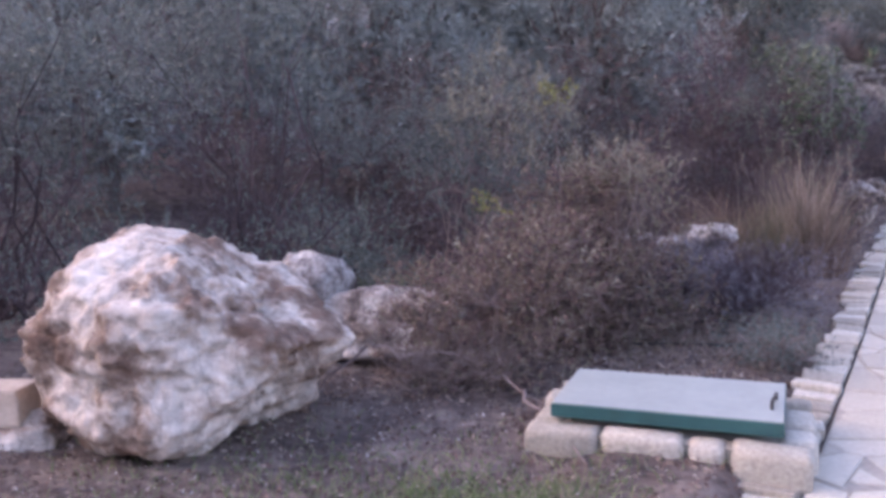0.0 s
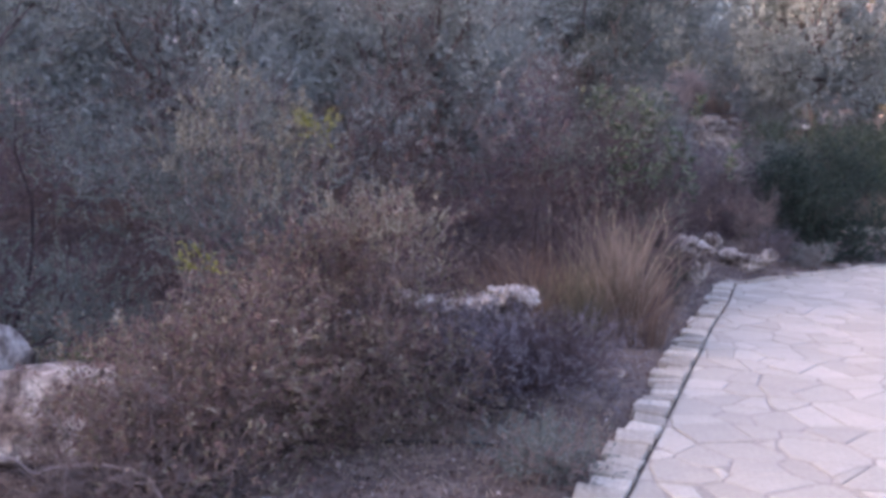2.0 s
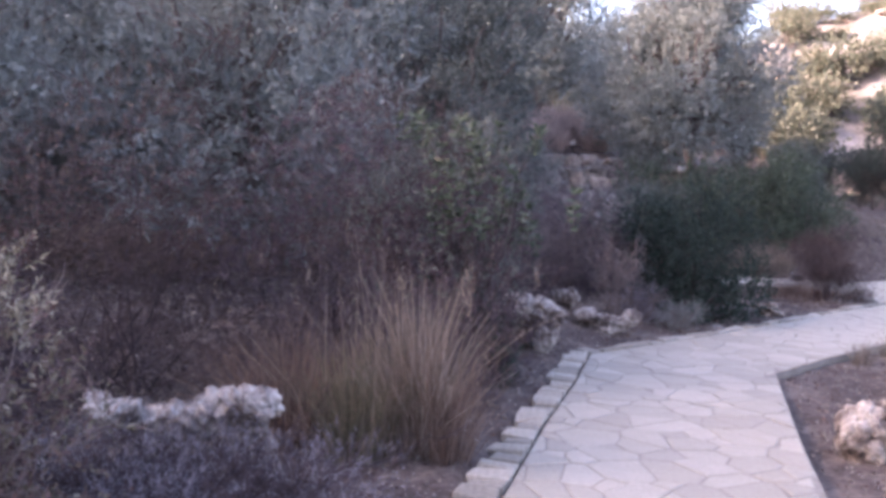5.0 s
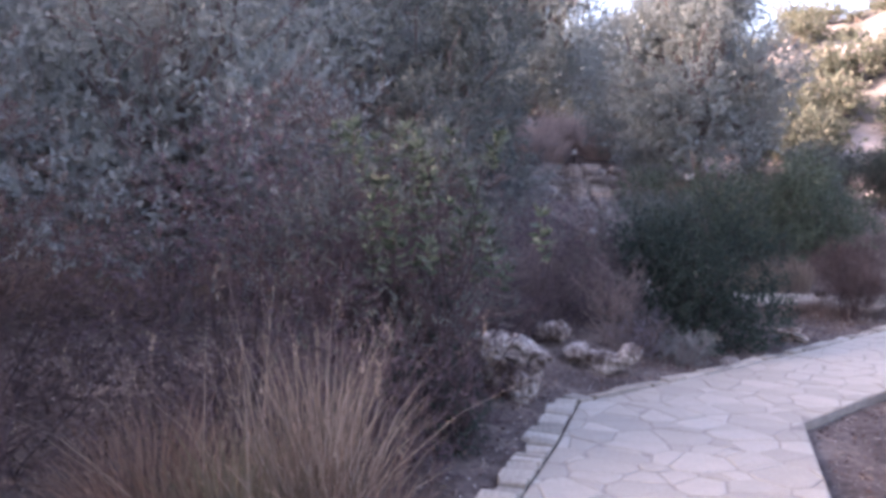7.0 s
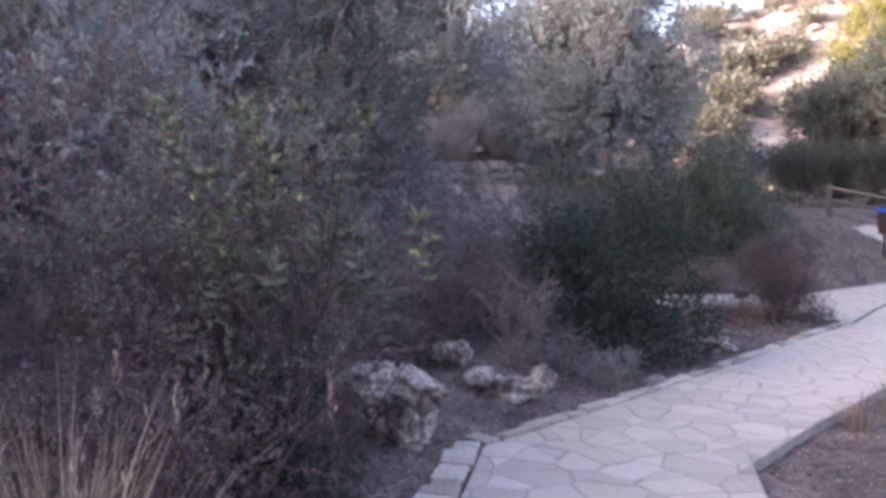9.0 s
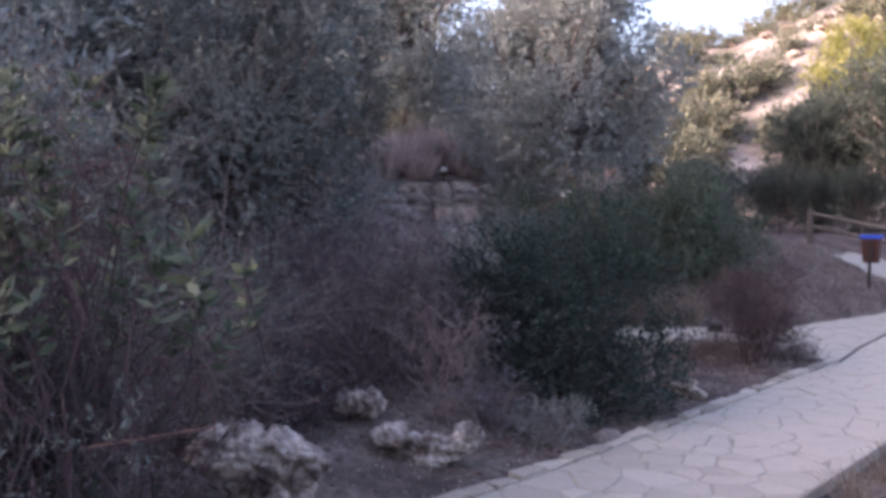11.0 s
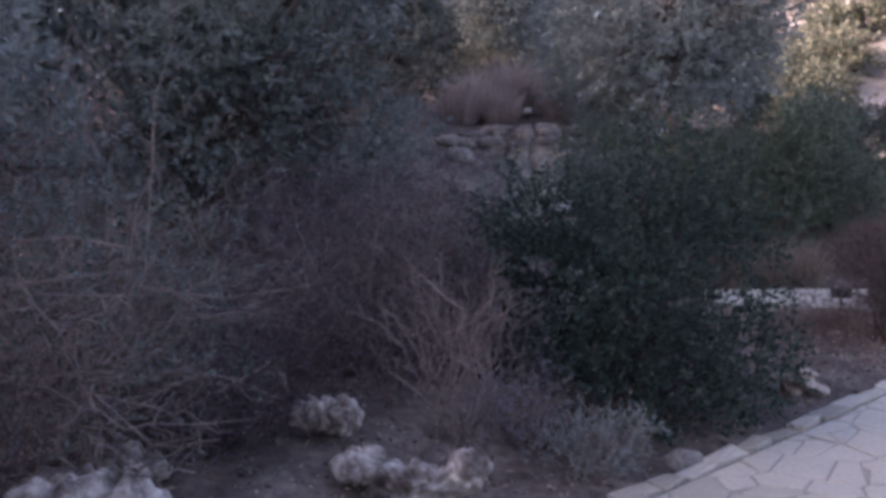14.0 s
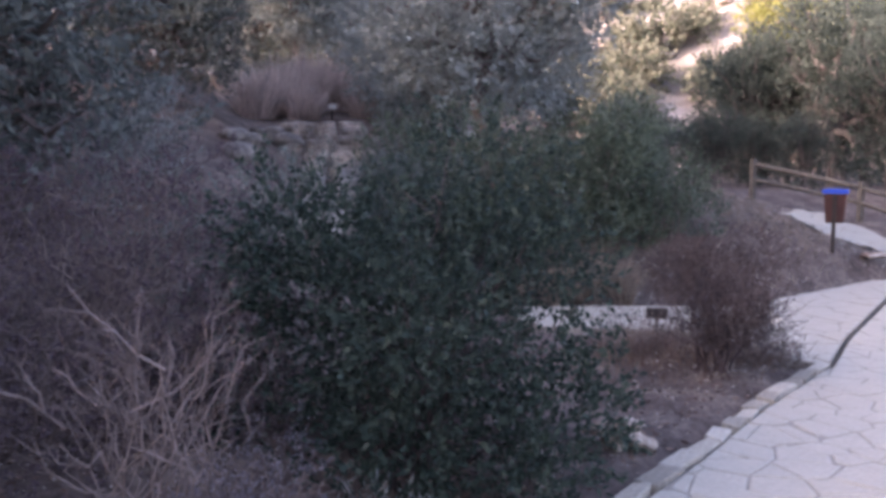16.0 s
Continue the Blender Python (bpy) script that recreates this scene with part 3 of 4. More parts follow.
crag("rock", "small pitted pale rock under the purplish bush", 5.54, 11.42, (((0, 0, 0.14), (0.14, 0.12, 0.12), 0), ((-0.14, 0.05, 0.14), (0.1, 0.1, 0.08), -20)), M_ROCK_GREY, 26, rough=0.06, sink=0.0, fine=0.01)
crag("rock", "white broken stone beside the dark green shrub", 8.62, 12.4, (((-0.06, 0, 0.12), (0.16, 0.1, 0.045), 0), ((0.09, 0, 0.08), (0.13, 0.1, 0.05), 22), ((0.06, 0, 0.16), (0.1, 0.08, 0.03), 10), ((-0.02, 0.04, 0.05), (0.08, 0.08, 0.08), 0)), M_ROCK, 27, turn=-25, rough=0.03, sink=0.0, fine=0.008)
rock("rock", "grey stone at the foot of the dark green shrub", 7.32, 11.36, (0.12, 0.09, 0.08), M_STEP, 28, detail=3)
crag("rock", "round pitted grey rock in the dry bed across the path", 6.05, 6.98, (((-0.08, 0, 0.2), (0.22, 0.2, 0.2), 0), ((0.14, 0.02, 0.26), (0.22, 0.18, 0.15), 10), ((0.05, 0, 0.08), (0.3, 0.24, 0.14), 0)), M_ROCK_GREY, 31, rough=0.07)
rock("rock", "small pale stone by the kerb", 2.75, 6.15, (0.06, 0.05, 0.04), M_ROCK, 33, detail=2, sink=0.01)
for i, (x, y, s) in enumerate(((17.0, 18.05, 0.16), (17.5, 18.1, 0.14), (16.6, 17.85, 0.12))):
    rock("rock", "flat pale stone edging the dry mound", x, y, (s * 1.5, s, 0.06), M_ROCK, 40 + i, detail=3, sink=0.03, group="stones edging the mound")

crag("rock", "grey rock at the foot of the dead-twig shrub", 4.55, 11.15, (((0, 0, 0.1), (0.3, 0.14, 0.1), 6), ((-0.25, 0, 0.1), (0.14, 0.12, 0.1), 0)), M_ROCK_GREY, 29, turn=-30, rough=0.06)
rr = np.random.RandomState(41)
lines = [(bent(rr, (4.3, 11.55, 0.42), (4.7, 11.25, 0.36), 0.03, 6) , [0.022, 0.022, 0.02, 0.018, 0.016, 0.012])]
tagged(part("log", mesh_of("log", *tubes(lines, 7), M_TWIG_DARK)), "short dark fallen log among the dead twigs", "log")

bm = bmesh.new()
box(bm, (0.3, 0.22, 0.2), (0, 0, 0.1), 0, 0.02, 0.008, np.random.RandomState(3))
b = part("stone_block", bm, M_BLOCK)
b.matrix_world = pose(-2.3, 3.42, gz(-2.3, 3.42) + 0.1, 0, 0, -4)
tagged(b, "squared yellowish stone block beside the boulder", "stone block")
rock("rock", "low brown rock under the squared block", -2.25, 3.4, (0.36, 0.26, 0.12), M_ROCK, 35, detail=4, sink=0.08)

# ---- the covered pit ----
pit = thing("service_pit", 1.0, 3.15, -0.055, "green metal lid on a low mortared stone surround", "hatch", turn=-19.5)
rs = np.random.RandomState(9)


def pit_side(x0, x1, y, along_x, ws):
    p = x0
    for w in ws:
        bm = bmesh.new()
        ln = w * (x1 - x0)
        if along_x:
            box(bm, (ln - 0.02, 0.15, 0.205), (p + ln / 2, y, 0.1), 0, 0.035, 0.012, rs)
        else:
            box(bm, (0.15, ln - 0.02, 0.205), (y, p + ln / 2, 0.1), 0, 0.035, 0.012, rs)
        ob = part("stone", bm, M_KERB, pit)
        for f in ob.data.polygons:
            f.use_smooth = True
        p += ln


pit_side(-0.6, 0.62, -0.31, True, (0.28, 0.3, 0.14, 0.28))
pit_side(-0.6, 0.62, 0.31, True, (0.3, 0.35, 0.35))
pit_side(-0.235, 0.235, -0.53, False, (0.5, 0.5))
pit_side(-0.235, 0.235, 0.55, False, (0.45, 0.55))
bm = bmesh.new()
box(bm, (1.14, 0.66, 0.17), (0, 0, 0.095))
part("mortar_bed", bm, M_MORTAR, pit)
bm = bmesh.new()
box(bm, (0.99, 0.56, 0.06), (0, 0, 0.26), 0, 0.004)
part("lid_rim", bm, M_LID_RIM, pit, "dark green folded edge of the lid")
bm = bmesh.new()
box(bm, (0.98, 0.55, 0.006), (0, 0, 0.2935), 0, 0.002)
part("lid", bm, M_LID, pit, "pale grey-green sheet metal lid")
part("handle", mesh_of("handle", *tubes([([(0.44, -0.12, 0.29), (0.44, -0.115, 0.325), (0.455, 0.02, 0.325), (0.455, 0.025, 0.29)], [0.008] * 4)], 6), M_IRON), None, pit, "small dark iron handle")

# ---- plants beside the path ----
plant("shrub", "tall grey-green shrub with bare lower branches behind the boulder", "shrub", -1.5, 6.1, 1.35, 3.4, L_OLIVE, M_TWIG_DARK, 24000, 0.04, 0.014, k=22, cr=0.32, low=0.12, twigs=200, stem_r=0.022, skirt=8, seed=101, shell=0.1, up=0.5)
plant("shrub", "tall dark grey-green shrub at the clearing's edge", "shrub", -3.7, 6.2, 1.4, 3.4, L_OLIVE, M_TWIG_DARK, 16000, 0.05, 0.018, k=18, cr=0.35, low=0.25, twigs=120, stem_r=0.02, skirt=8, seed=102)
plant("shrub", "upright shrub with yellow-green shoot tips", "shrub", 0.2, 6.0, 0.85, 2.45, L_OLIVE, M_TWIG, 13000, 0.035, 0.013, k=16, cr=0.36, low=0.2, twigs=150, skirt=8, seed=103, shell=0.1, spike=0.2)
plant("shrub", "slender shoots with pale yellow-green tips above the bush", "shrub", 0.3, 5.85, 0.62, 2.35, L_TIP, M_TWIG, 2600, 0.034, 0.013, k=14, cr=0.26, low=0.5, twigs=90, seed=104, up=1.2, spike=0.3)
plant("shrub", "small yellow-green shoot at the shrub's edge", "shrub", 0.72, 5.75, 0.12, 2.0, L_YELLOW, M_TWIG, 160, 0.034, 0.015, k=3, cr=0.5, low=0.85, twigs=4, seed=151)
plant("shrub", "rounded shrub with reddish and yellow-green leaves", "shrub", 0.2, 4.5, 0.74, 1.12, L_RED, M_TWIG, 15000, 0.034, 0.016, k=18, cr=0.34, low=0.2, twigs=260, skirt=8, seed=105, shell=0.2, spike=0.15)
plant("shrub", "rounded shrub with olive leaf tips and brown twigs", "shrub", 1.08, 5.2, 0.68, 1.38, L_RED, M_TWIG, 15000, 0.034, 0.016, k=18, cr=0.34, low=0.2, twigs=260, skirt=8, seed=106, shell=0.2, spike=0.25)
plant("shrub", "olive shoots with pale leaf tips above the brown shrub", "shrub", 1.08, 5.25, 0.6, 1.5, L_TIP, M_TWIG, 1500, 0.032, 0.013, k=16, cr=0.24, low=0.7, twigs=60, seed=154, up=1.0, spike=0.3)
plant("shrub", "small yellow-green sprig in the reddish shrub", "shrub", 0.2, 4.75, 0.13, 1.22, L_YELLOW, M_TWIG, 130, 0.028, 0.012, k=4, cr=0.4, low=0.8, twigs=6, seed=107)
plant("shrub", "purplish-grey cushion shrub of fine dry twigs", "shrub", 2.08, 5.78, 0.8, 0.54, L_GREY, M_TWIG_DARK, 20000, 0.022, 0.005, k=20, cr=0.35, low=0.15, twigs=420, twig_r=0.003, seed=108, shell=0.2)
plant("shrub", "low purplish-grey shrub merging with the cushion shrub", "shrub", 1.35, 5.9, 0.66, 0.42, L_GREY, M_TWIG_DARK, 20000, 0.022, 0.005, k=20, cr=0.35, low=0.15, twigs=420, twig_r=0.003, seed=146, shell=0.2)
plant("shrub", "straggly grey-green shrub by the metal lid", "shrub", 1.85, 4.25, 0.32, 0.3, L_OLIVE, M_TWIG, 2500, 0.03, 0.008, k=10, cr=0.36, low=0.1, twigs=70, twig_r=0.003, seed=109)
plant("shrub", "low tangle of dead grey branches on the soil", "shrub", -0.1, 4.15, 0.6, 0.35, L_BROWN, M_TWIG, 1500, 0.02, 0.006, k=12, cr=0.4, low=0.1, twigs=220, twig_r=0.003, seed=110)

grass("tussock_grass", "tall dry grass tussock of straw and rust blades", 3.05, 7.15, 0.4, 1.2, G_STRAW, 460, 0.006, 0.3, 111)
grass("tussock_grass", "rust-coloured upright grass beside the pale tussock", 3.2, 7.0, 0.34, 0.9, G_RUST, 260, 0.006, 0.35, 114, heads=20)
grass("tussock_grass", "olive-grey half-dry grass beside the tussock", 2.7, 7.1, 0.4, 0.8, G_OLIVE, 420, 0.006, 0.5, 115)
grass("tussock_grass", "sparse pale seeding stalks above the tussock", 2.8, 7.2, 0.8, 1.45, G_STRAW, 90, 0.0045, 0.5, 113, heads=60)
plant("shrub", "leafless grey shrub with pale spreading dead twigs", "shrub", 4.5, 11.1, 0.8, 1.35, L_OLIVE, M_TWIG, 2600, 0.03, 0.011, k=16, cr=0.34, low=0.3, twigs=170, twig_r=0.005, seed=149, up=-0.15, tw_len=1.5, skirt=4)
plant("shrub", "fan of bare pale twigs beside the dark green shrub", "shrub", 6.15, 11.55, 0.5, 0.95, L_BROWN, M_TWIG, 300, 0.024, 0.008, k=16, cr=0.3, low=0.35, twigs=70, twig_r=0.005, stem_r=0.007, seed=144, up=1.4, tw_len=1.0)
plant("shrub", "low dead-twig tangle among the rocks", "shrub", 5.0, 11.5, 0.6, 0.55, L_PURPLE, M_TWIG_DARK, 5000, 0.024, 0.008, k=14, cr=0.36, low=0.1, twigs=220, twig_r=0.003, seed=145, skirt=5)
grass("tussock_grass", "rust-brown dry grass tussock", 2.35, 7.5, 0.7, 0.8, G_RUST, 900, 0.006, 0.6, 112, heads=30)

# thicket behind the bed
THICKET = ((1.2, 8.6, 1.2, 2.7, 120), (2.7, 9.0, 1.1, 2.6, 121), (-0.6, 9.0, 1.4, 3.0, 122), (0.3, 7.6, 0.8, 1.7, 123), (3.6, 10.4, 1.1, 2.7, 124), (-2.6, 8.6, 1.4, 3.2, 125), (-5.0, 8.0, 1.5, 3.0, 126), (-4.2, 4.4, 1.0, 2.2, 127))
for x, y, rad, h, sd in THICKET:
    plant("shrub", "tall purplish-grey twiggy shrub in the thicket", "shrub", x, y, rad, h, L_PURPLE if sd % 2 else L_BROWN, M_TWIG_DARK, 15000, 0.035, 0.012, k=18, cr=0.36, low=0.12,
          twigs=220, twig_r=0.004, skirt=6, seed=sd, shell=0.15, group="shrubs of the thicket", spike=0.1)
plant("shrub", "dark brown twiggy shrub beside the kerb", "shrub", 3.3, 8.3, 0.62, 1.15, L_PURPLE, M_TWIG_DARK, 9000, 0.028, 0.01, k=14, cr=0.4, low=0.12, twigs=200, skirt=8, seed=130, group="shrubs of the thicket")
plant("shrub", "dark green and brown shrub beside the kerb", "shrub", 3.72, 9.1, 0.55, 1.2, L_DARK, M_TWIG_DARK, 9000, 0.03, 0.012, k=14, cr=0.4, low=0.12, twigs=160, skirt=8, seed=131, group="shrubs of the thicket")
plant("shrub", "olive leafy shrub with thin stems above the undergrowth", "shrub", 3.6, 9.35, 0.95, 2.35, L_OLIVE, M_TWIG_DARK, 9000, 0.036, 0.013, k=22, cr=0.3, low=0.2, twigs=200, seed=133, shell=0.1, up=0.6, spike=0.15)
rr = np.random.RandomState(132)
spots = [(rr.normal(-0.12, 0.36), rr.normal(0, 0.3), rr.uniform(1.25, 2.2)) for _ in range(46)] + [(0.4 + rr.normal(0, 0.1), 0.5 + rr.normal(0, 0.1), rr.uniform(1.0, 1.5)) for _ in range(9)]
whorls("shrub", "tall open shrub with rosettes of pale green leaves", 3.9, 8.9, spots, L_PALE, 0.085, 0.03, 132)
plant("shrub", "dark twiggy undergrowth below the pale green shrub", "shrub", 3.6, 9.3, 0.9, 1.5, L_PURPLE, M_TWIG_DARK, 16000, 0.03, 0.01, k=18, cr=0.36, low=0.08, twigs=260, tw_len=0.8, skirt=8, seed=147, group="shrubs of the thicket")
plant("shrub", "grey-green shrub with long dead side twigs", "shrub", 4.3, 12.1, 1.15, 2.6, L_OLIVE, M_TWIG, 17000, 0.035, 0.012, k=20, cr=0.33, low=0.15, twigs=260, tw_len=0.9, skirt=8, seed=133, shell=0.15)
plant("shrub", "dense purplish-brown bush of fine twigs", "shrub", 5.85, 12.75, 1.25, 1.5, L_PURPLE, M_TWIG, 40000, 0.026, 0.009, k=36, cr=0.34, low=0.05, twigs=420, twig_r=0.003, skirt=8, seed=134, shell=0.2)
plant("shrub", "dense dark green broad-leaved shrub by the path", "shrub", 7.45, 12.3, 1.0, 1.78, L_DARK, M_TWIG_DARK, 32000, 0.038, 0.021, k=34, cr=0.34, low=0.06, twigs=80, skirt=8, seed=135, shell=0.3)
plant("shrub", "low silvery shrub beside the saddle-shaped rock", "shrub", 6.85, 11.32, 0.3, 0.33, L_SILVER, M_TWIG, 2200, 0.04, 0.008, k=12, cr=0.3, low=0.15, twigs=60, twig_r=0.003, seed=136, up=0.9)
plant("shrub", "small ash-grey shrub between rock and bush", "shrub", 6.5, 11.6, 0.35, 0.45, L_GREY, M_TWIG, 2500, 0.025, 0.007, k=10, cr=0.38, low=0.15, twigs=80, twig_r=0.003, seed=137)
plant("shrub", "round brown half-bare bush where the paths meet", "shrub", 10.3, 13.62, 0.6, 1.2, L_BROWN, M_TWIG_DARK, 22000, 0.022, 0.008, k=16, cr=0.36, low=0.3, twigs=340, twig_r=0.003, seed=138, shell=0.2)
plant("shrub", "low grey-brown scrub at the foot of the bush", "shrub", 10.3, 14.5, 0.6, 0.32, L_BROWN, M_TWIG, 4500, 0.02, 0.006, k=12, cr=0.4, low=0.1, twigs=120, twig_r=0.003, skirt=8, seed=139)
plant("shrub", "low grey-brown scrub at the path's edge", "shrub", 10.95, 13.8, 0.36, 0.35, L_BROWN, M_TWIG, 3000, 0.02, 0.006, k=10, cr=0.4, low=0.1, twigs=120, twig_r=0.003, skirt=8, seed=140)
plant("shrub", "leafy green oleander-like shrub behind the side path", "shrub", 11.8, 18.1, 1.15, 1.95, L_PALE, M_TWIG, 15000, 0.09, 0.022, k=24, cr=0.3, low=0.12, twigs=60, skirt=8, seed=141, up=0.9)
plant("shrub", "leafy grey-green shrub behind the dark green one", "shrub", 9.6, 18.1, 0.9, 1.7, L_OLIVE, M_TWIG, 14000, 0.07, 0.02, k=20, cr=0.32, low=0.12, twigs=60, skirt=8, seed=142, up=0.8)
plant("shrub", "pale silvery shrub on the slope", "shrub", 6.3, 15.3, 0.5, 1.85, L_SILVER, M_TWIG, 2200, 0.06, 0.016, k=12, cr=0.3, low=0.35, twigs=40, seed=152, up=0.8)
plant("shrub", "olive-brown shrub between the purplish bush and the dark green one", "shrub", 6.75, 13.3, 0.75, 1.75, L_OLIVE, M_TWIG, 9000, 0.034, 0.014, k=18, cr=0.34, low=0.1, twigs=90, skirt=6, seed=153)
plant("shrub", "mid-green leafy shrub behind the side path", "shrub", 10.1, 18.5, 1.3, 1.9, L_PALE, M_TWIG, 14000, 0.085, 0.022, k=22, cr=0.3, low=0.12, twigs=60, skirt=8, seed=143, up=0.9)
plant("shrub", "green shrub at the dry mound's edge", "shrub", 12.9, 18.2, 1.05, 1.55, L_PALE, M_TWIG, 11000, 0.07, 0.02, k=18, cr=0.32, low=0.12, twigs=40, skirt=8, seed=148, up=0.8)
for i, (x, y, s) in enumerate(((10.9, 17.2, 0.75), (11.35, 17.1, 0.85), (11.75, 17.0, 0.7), (10.4, 17.3, 0.6))):
    grass("dry_grass", "pale dry grass tuft behind the side path", x, y, 0.34, s, G_STRAW, 420, 0.008, 0.6, 150 + i, group="tufts behind the side path")
for i, (x, y, s) in enumerate(((8.0, 9.72, 0.32), (8.55, 10.0, 0.3), (9.2, 10.4, 0.28))):
    grass("dry_grass", "pale dry grass tuft in the bed across the path", x, y, 0.2, s, G_STRAW, 120, 0.005, 0.6, 160 + i, group="tufts in the bed across the path")

# ---- trees ----
tree_a = plant("tree", "rounded grey-green tree on the slope", "tree", 11.5, 20.3, 2.15, 5.1, L_FAR, M_TWIG, 36000, 0.11, 0.048, k=46, cr=0.26, low=0.15, twigs=160, twig_r=0.012, stem_r=0.1, seed=201, trunk=True, group="trees on the slope")
tree_b = plant("tree", "haze-paled green tree on the slope", "tree", 1.93, 13.2, 2.4, 5.2, L_FAR, M_TWIG, 28000, 0.11, 0.045, k=36, cr=0.27, low=0.15, twigs=140, twig_r=0.01, stem_r=0.09, seed=202, trunk=True, group="trees on the slope")
tree_c = plant("tree", "dark green tree on the slope", "tree", 5.2, 15.8, 1.6, 4.6, L_OLIVE, M_TWIG, 24000, 0.095, 0.04, k=32, cr=0.28, low=0.1, twigs=140, twig_r=0.01, stem_r=0.08, seed=203, trunk=True, group="trees on the slope")
COPIES = ((-1.4, 12.9, 0.98, "b"), (-5.3, 12.1, 1.15, "b"), (-8.0, 8.5, 1.1, "c"), (4.3, 18.4, 1.16, "b"), (7.2, 22.0, 0.96, "c"), (6.2, 27.5, 1.50, "b"), (11.7, 32.2, 1.44, "a"), (13.3, 25.4, 1.02, "b"),
          (15.5, 22.3, 0.52, "c"), (0.6, 17.6, 1.36, "a"), (-5.0, 18.1, 1.51, "a"), (17.5, 32.9, 1.29, "c"), (8.7, 37.4, 1.68, "a"), (-12.0, 14.0, 1.4, "a"), (2.4, 26.1, 1.61, "a"))
for i, (x, y, s, k) in enumerate(COPIES):
    src = {"a": tree_a, "b": tree_b, "c": tree_c}[k]
    copy_thing(src, pose(x, y, gz(x, y) - 0.05, 0, 0, 67 * i) @ Matrix.Scale(s, 4))
tree_d = plant("tree", "dark green tree beyond the timber fence", "tree", 25.6, 30.3, 1.9, 5.6, L_PINE, M_TWIG_DARK, 20000, 0.1, 0.045, k=40, cr=0.27, low=0.12, twigs=60, twig_r=0.012, stem_r=0.1, seed=204, trunk=True, group="trees beyond the fence")
# trees beyond the fence
for i, (x, y, s, k) in enumerate(((23.2, 27.6, 0.42, "d"), (22.0, 24.6, 0.4, "d"), (26.5, 28.0, 1.25, "d"), (29.5, 29.5, 1.3, "d"), (24.6, 24.4, 0.9, "d"), (27.5, 32.5, 1.1, "d"), (23.6, 30.6, 0.5, "d"), (21.2, 26.8, 0.45, "d"), (17.9, 25.9, 0.42, "d"), (19.2, 28.2, 0.45, "d"), (18.9, 31.0, 0.5, "d"), (21.3, 29.8, 0.45, "d"), (30.5, 25.5, 1.2, "d"))):
    src = {"a": tree_a, "b": tree_b, "c": tree_c, "d": tree_d}[k]
    t = copy_thing(src, pose(x, y, gz(x, y) - 0.05, 0, 0, 41 * i) @ Matrix.Scale(s, 4))
    t["label"], t["group"] = "deep green tree beyond the timber fence" if k == "d" else "grey-green tree beyond the timber fence", "trees beyond the fence"
ytree = plant("tree", "yellowing tree on the hillside", "tree", 30.2, 33.6, 2.1, 9.6, L_YELLOW, M_TWIG, 14000, 0.12, 0.06, k=26, cr=0.28, low=0.5, twigs=40, twig_r=0.012, stem_r=0.12, seed=210, trunk=True, group="yellow trees")
for i, (x, y, s) in enumerate(((33.0, 33.6, 0.95), (34.8, 41.9, 0.33))):
    copy_thing(ytree, pose(x, y, gz(x, y) - 0.05, 0, 0, 50 * i) @ Matrix.Scale(s, 4))
# scrub on the far hill
scrub = plant("shrub", "dark round scrub bush on the far hillside", "shrub", 30.0, 52.0, 1.5, 1.7, L_SCRUB, M_TWIG, 1500, 0.22, 0.13, k=12, cr=0.4, low=0.2, twigs=0, stem_r=0.05, seed=220, group="scrub on the far hillside")
rr = np.random.RandomState(77)
for i in range(225):
    az, rad = radians(rr.uniform(8, 75)), rr.uniform(40, 90)
    x, y = 8 + math.sin(az) * rad, 8 + math.cos(az) * rad
    copy_thing(scrub, pose(x, y, gz(x, y) - 0.1, 0, 0, rr.uniform(0, 360)) @ Matrix.Scale(rr.uniform(0.4, 1.45), 4))
for i in range(190):
    az, rad = radians(rr.uniform(15, 60)), rr.uniform(36, 85)
    x, y = 8 + math.sin(az) * rad, 8 + math.cos(az) * rad
    s = rr.uniform(0.15, 0.6)
    rock("rock", "pale limestone outcrop on the far hillside", x, y, (s * 2, s, s * 0.6), M_ROCK, 300 + i, detail=2, sink=0.2, rough=0.12, group="outcrops on the far hillside")

# ---- stony steps up the slope ----
rr = np.random.RandomState(5)
for i in range(15):
    t = i / 14
    x, y = 7.9 + 2.7 * t, 16.8 + 8.6 * t
    bm = bmesh.new()
    for j in range(3):
        box(bm, (rr.uniform(0.22, 0.5), rr.uniform(0.16, 0.3), 0.2), (-0.45 + 0.45 * j, rr.uniform(-0.15, 0.15), 0.04), rr.uniform(-25, 25), 0.03, 0.02, rr)
    s = part("stone_step", bm, M_STEP)
    s.matrix_world = pose(x, y, gz(x, y), 0, 0, -19)
    tagged(s, "rough pale stone step on the slope path", "step", "steps up the slope")
for i, (x, y, s) in enumerate(((10.0, 26.8, 1.3), (10.7, 27.4, 1.5), (9.4, 26.4, 1.2), (11.5, 27.8, 1.4), (10.3, 26.3, 0.8), (11.9, 27.0, 1.1))):
    grass("dry_grass", "reddish dry grass clump at the top of the steps", x, y, 0.8, s, G_PINK, 700, 0.02, 0.3, 170 + i, group="red grass above the steps")
for i, (x, y) in enumerate(((10.9, 26.2), (11.26, 20.18))):
    bm = bmesh.new()
    box(bm, (0.16, 0.05, 0.1), (0, 0, 0.34), 0, 0.01)
    m = thing("marker", x, y, gz(x, y) - 0.02, "small white marker plate on a short peg", "marker", "white markers")
    part("plate", bm, M_WHITE, m)
    bm = bmesh.new()
    box(bm, (0.03, 0.03, 0.3), (0, 0, 0.145))
    part("peg", bm, M_IRON, m)

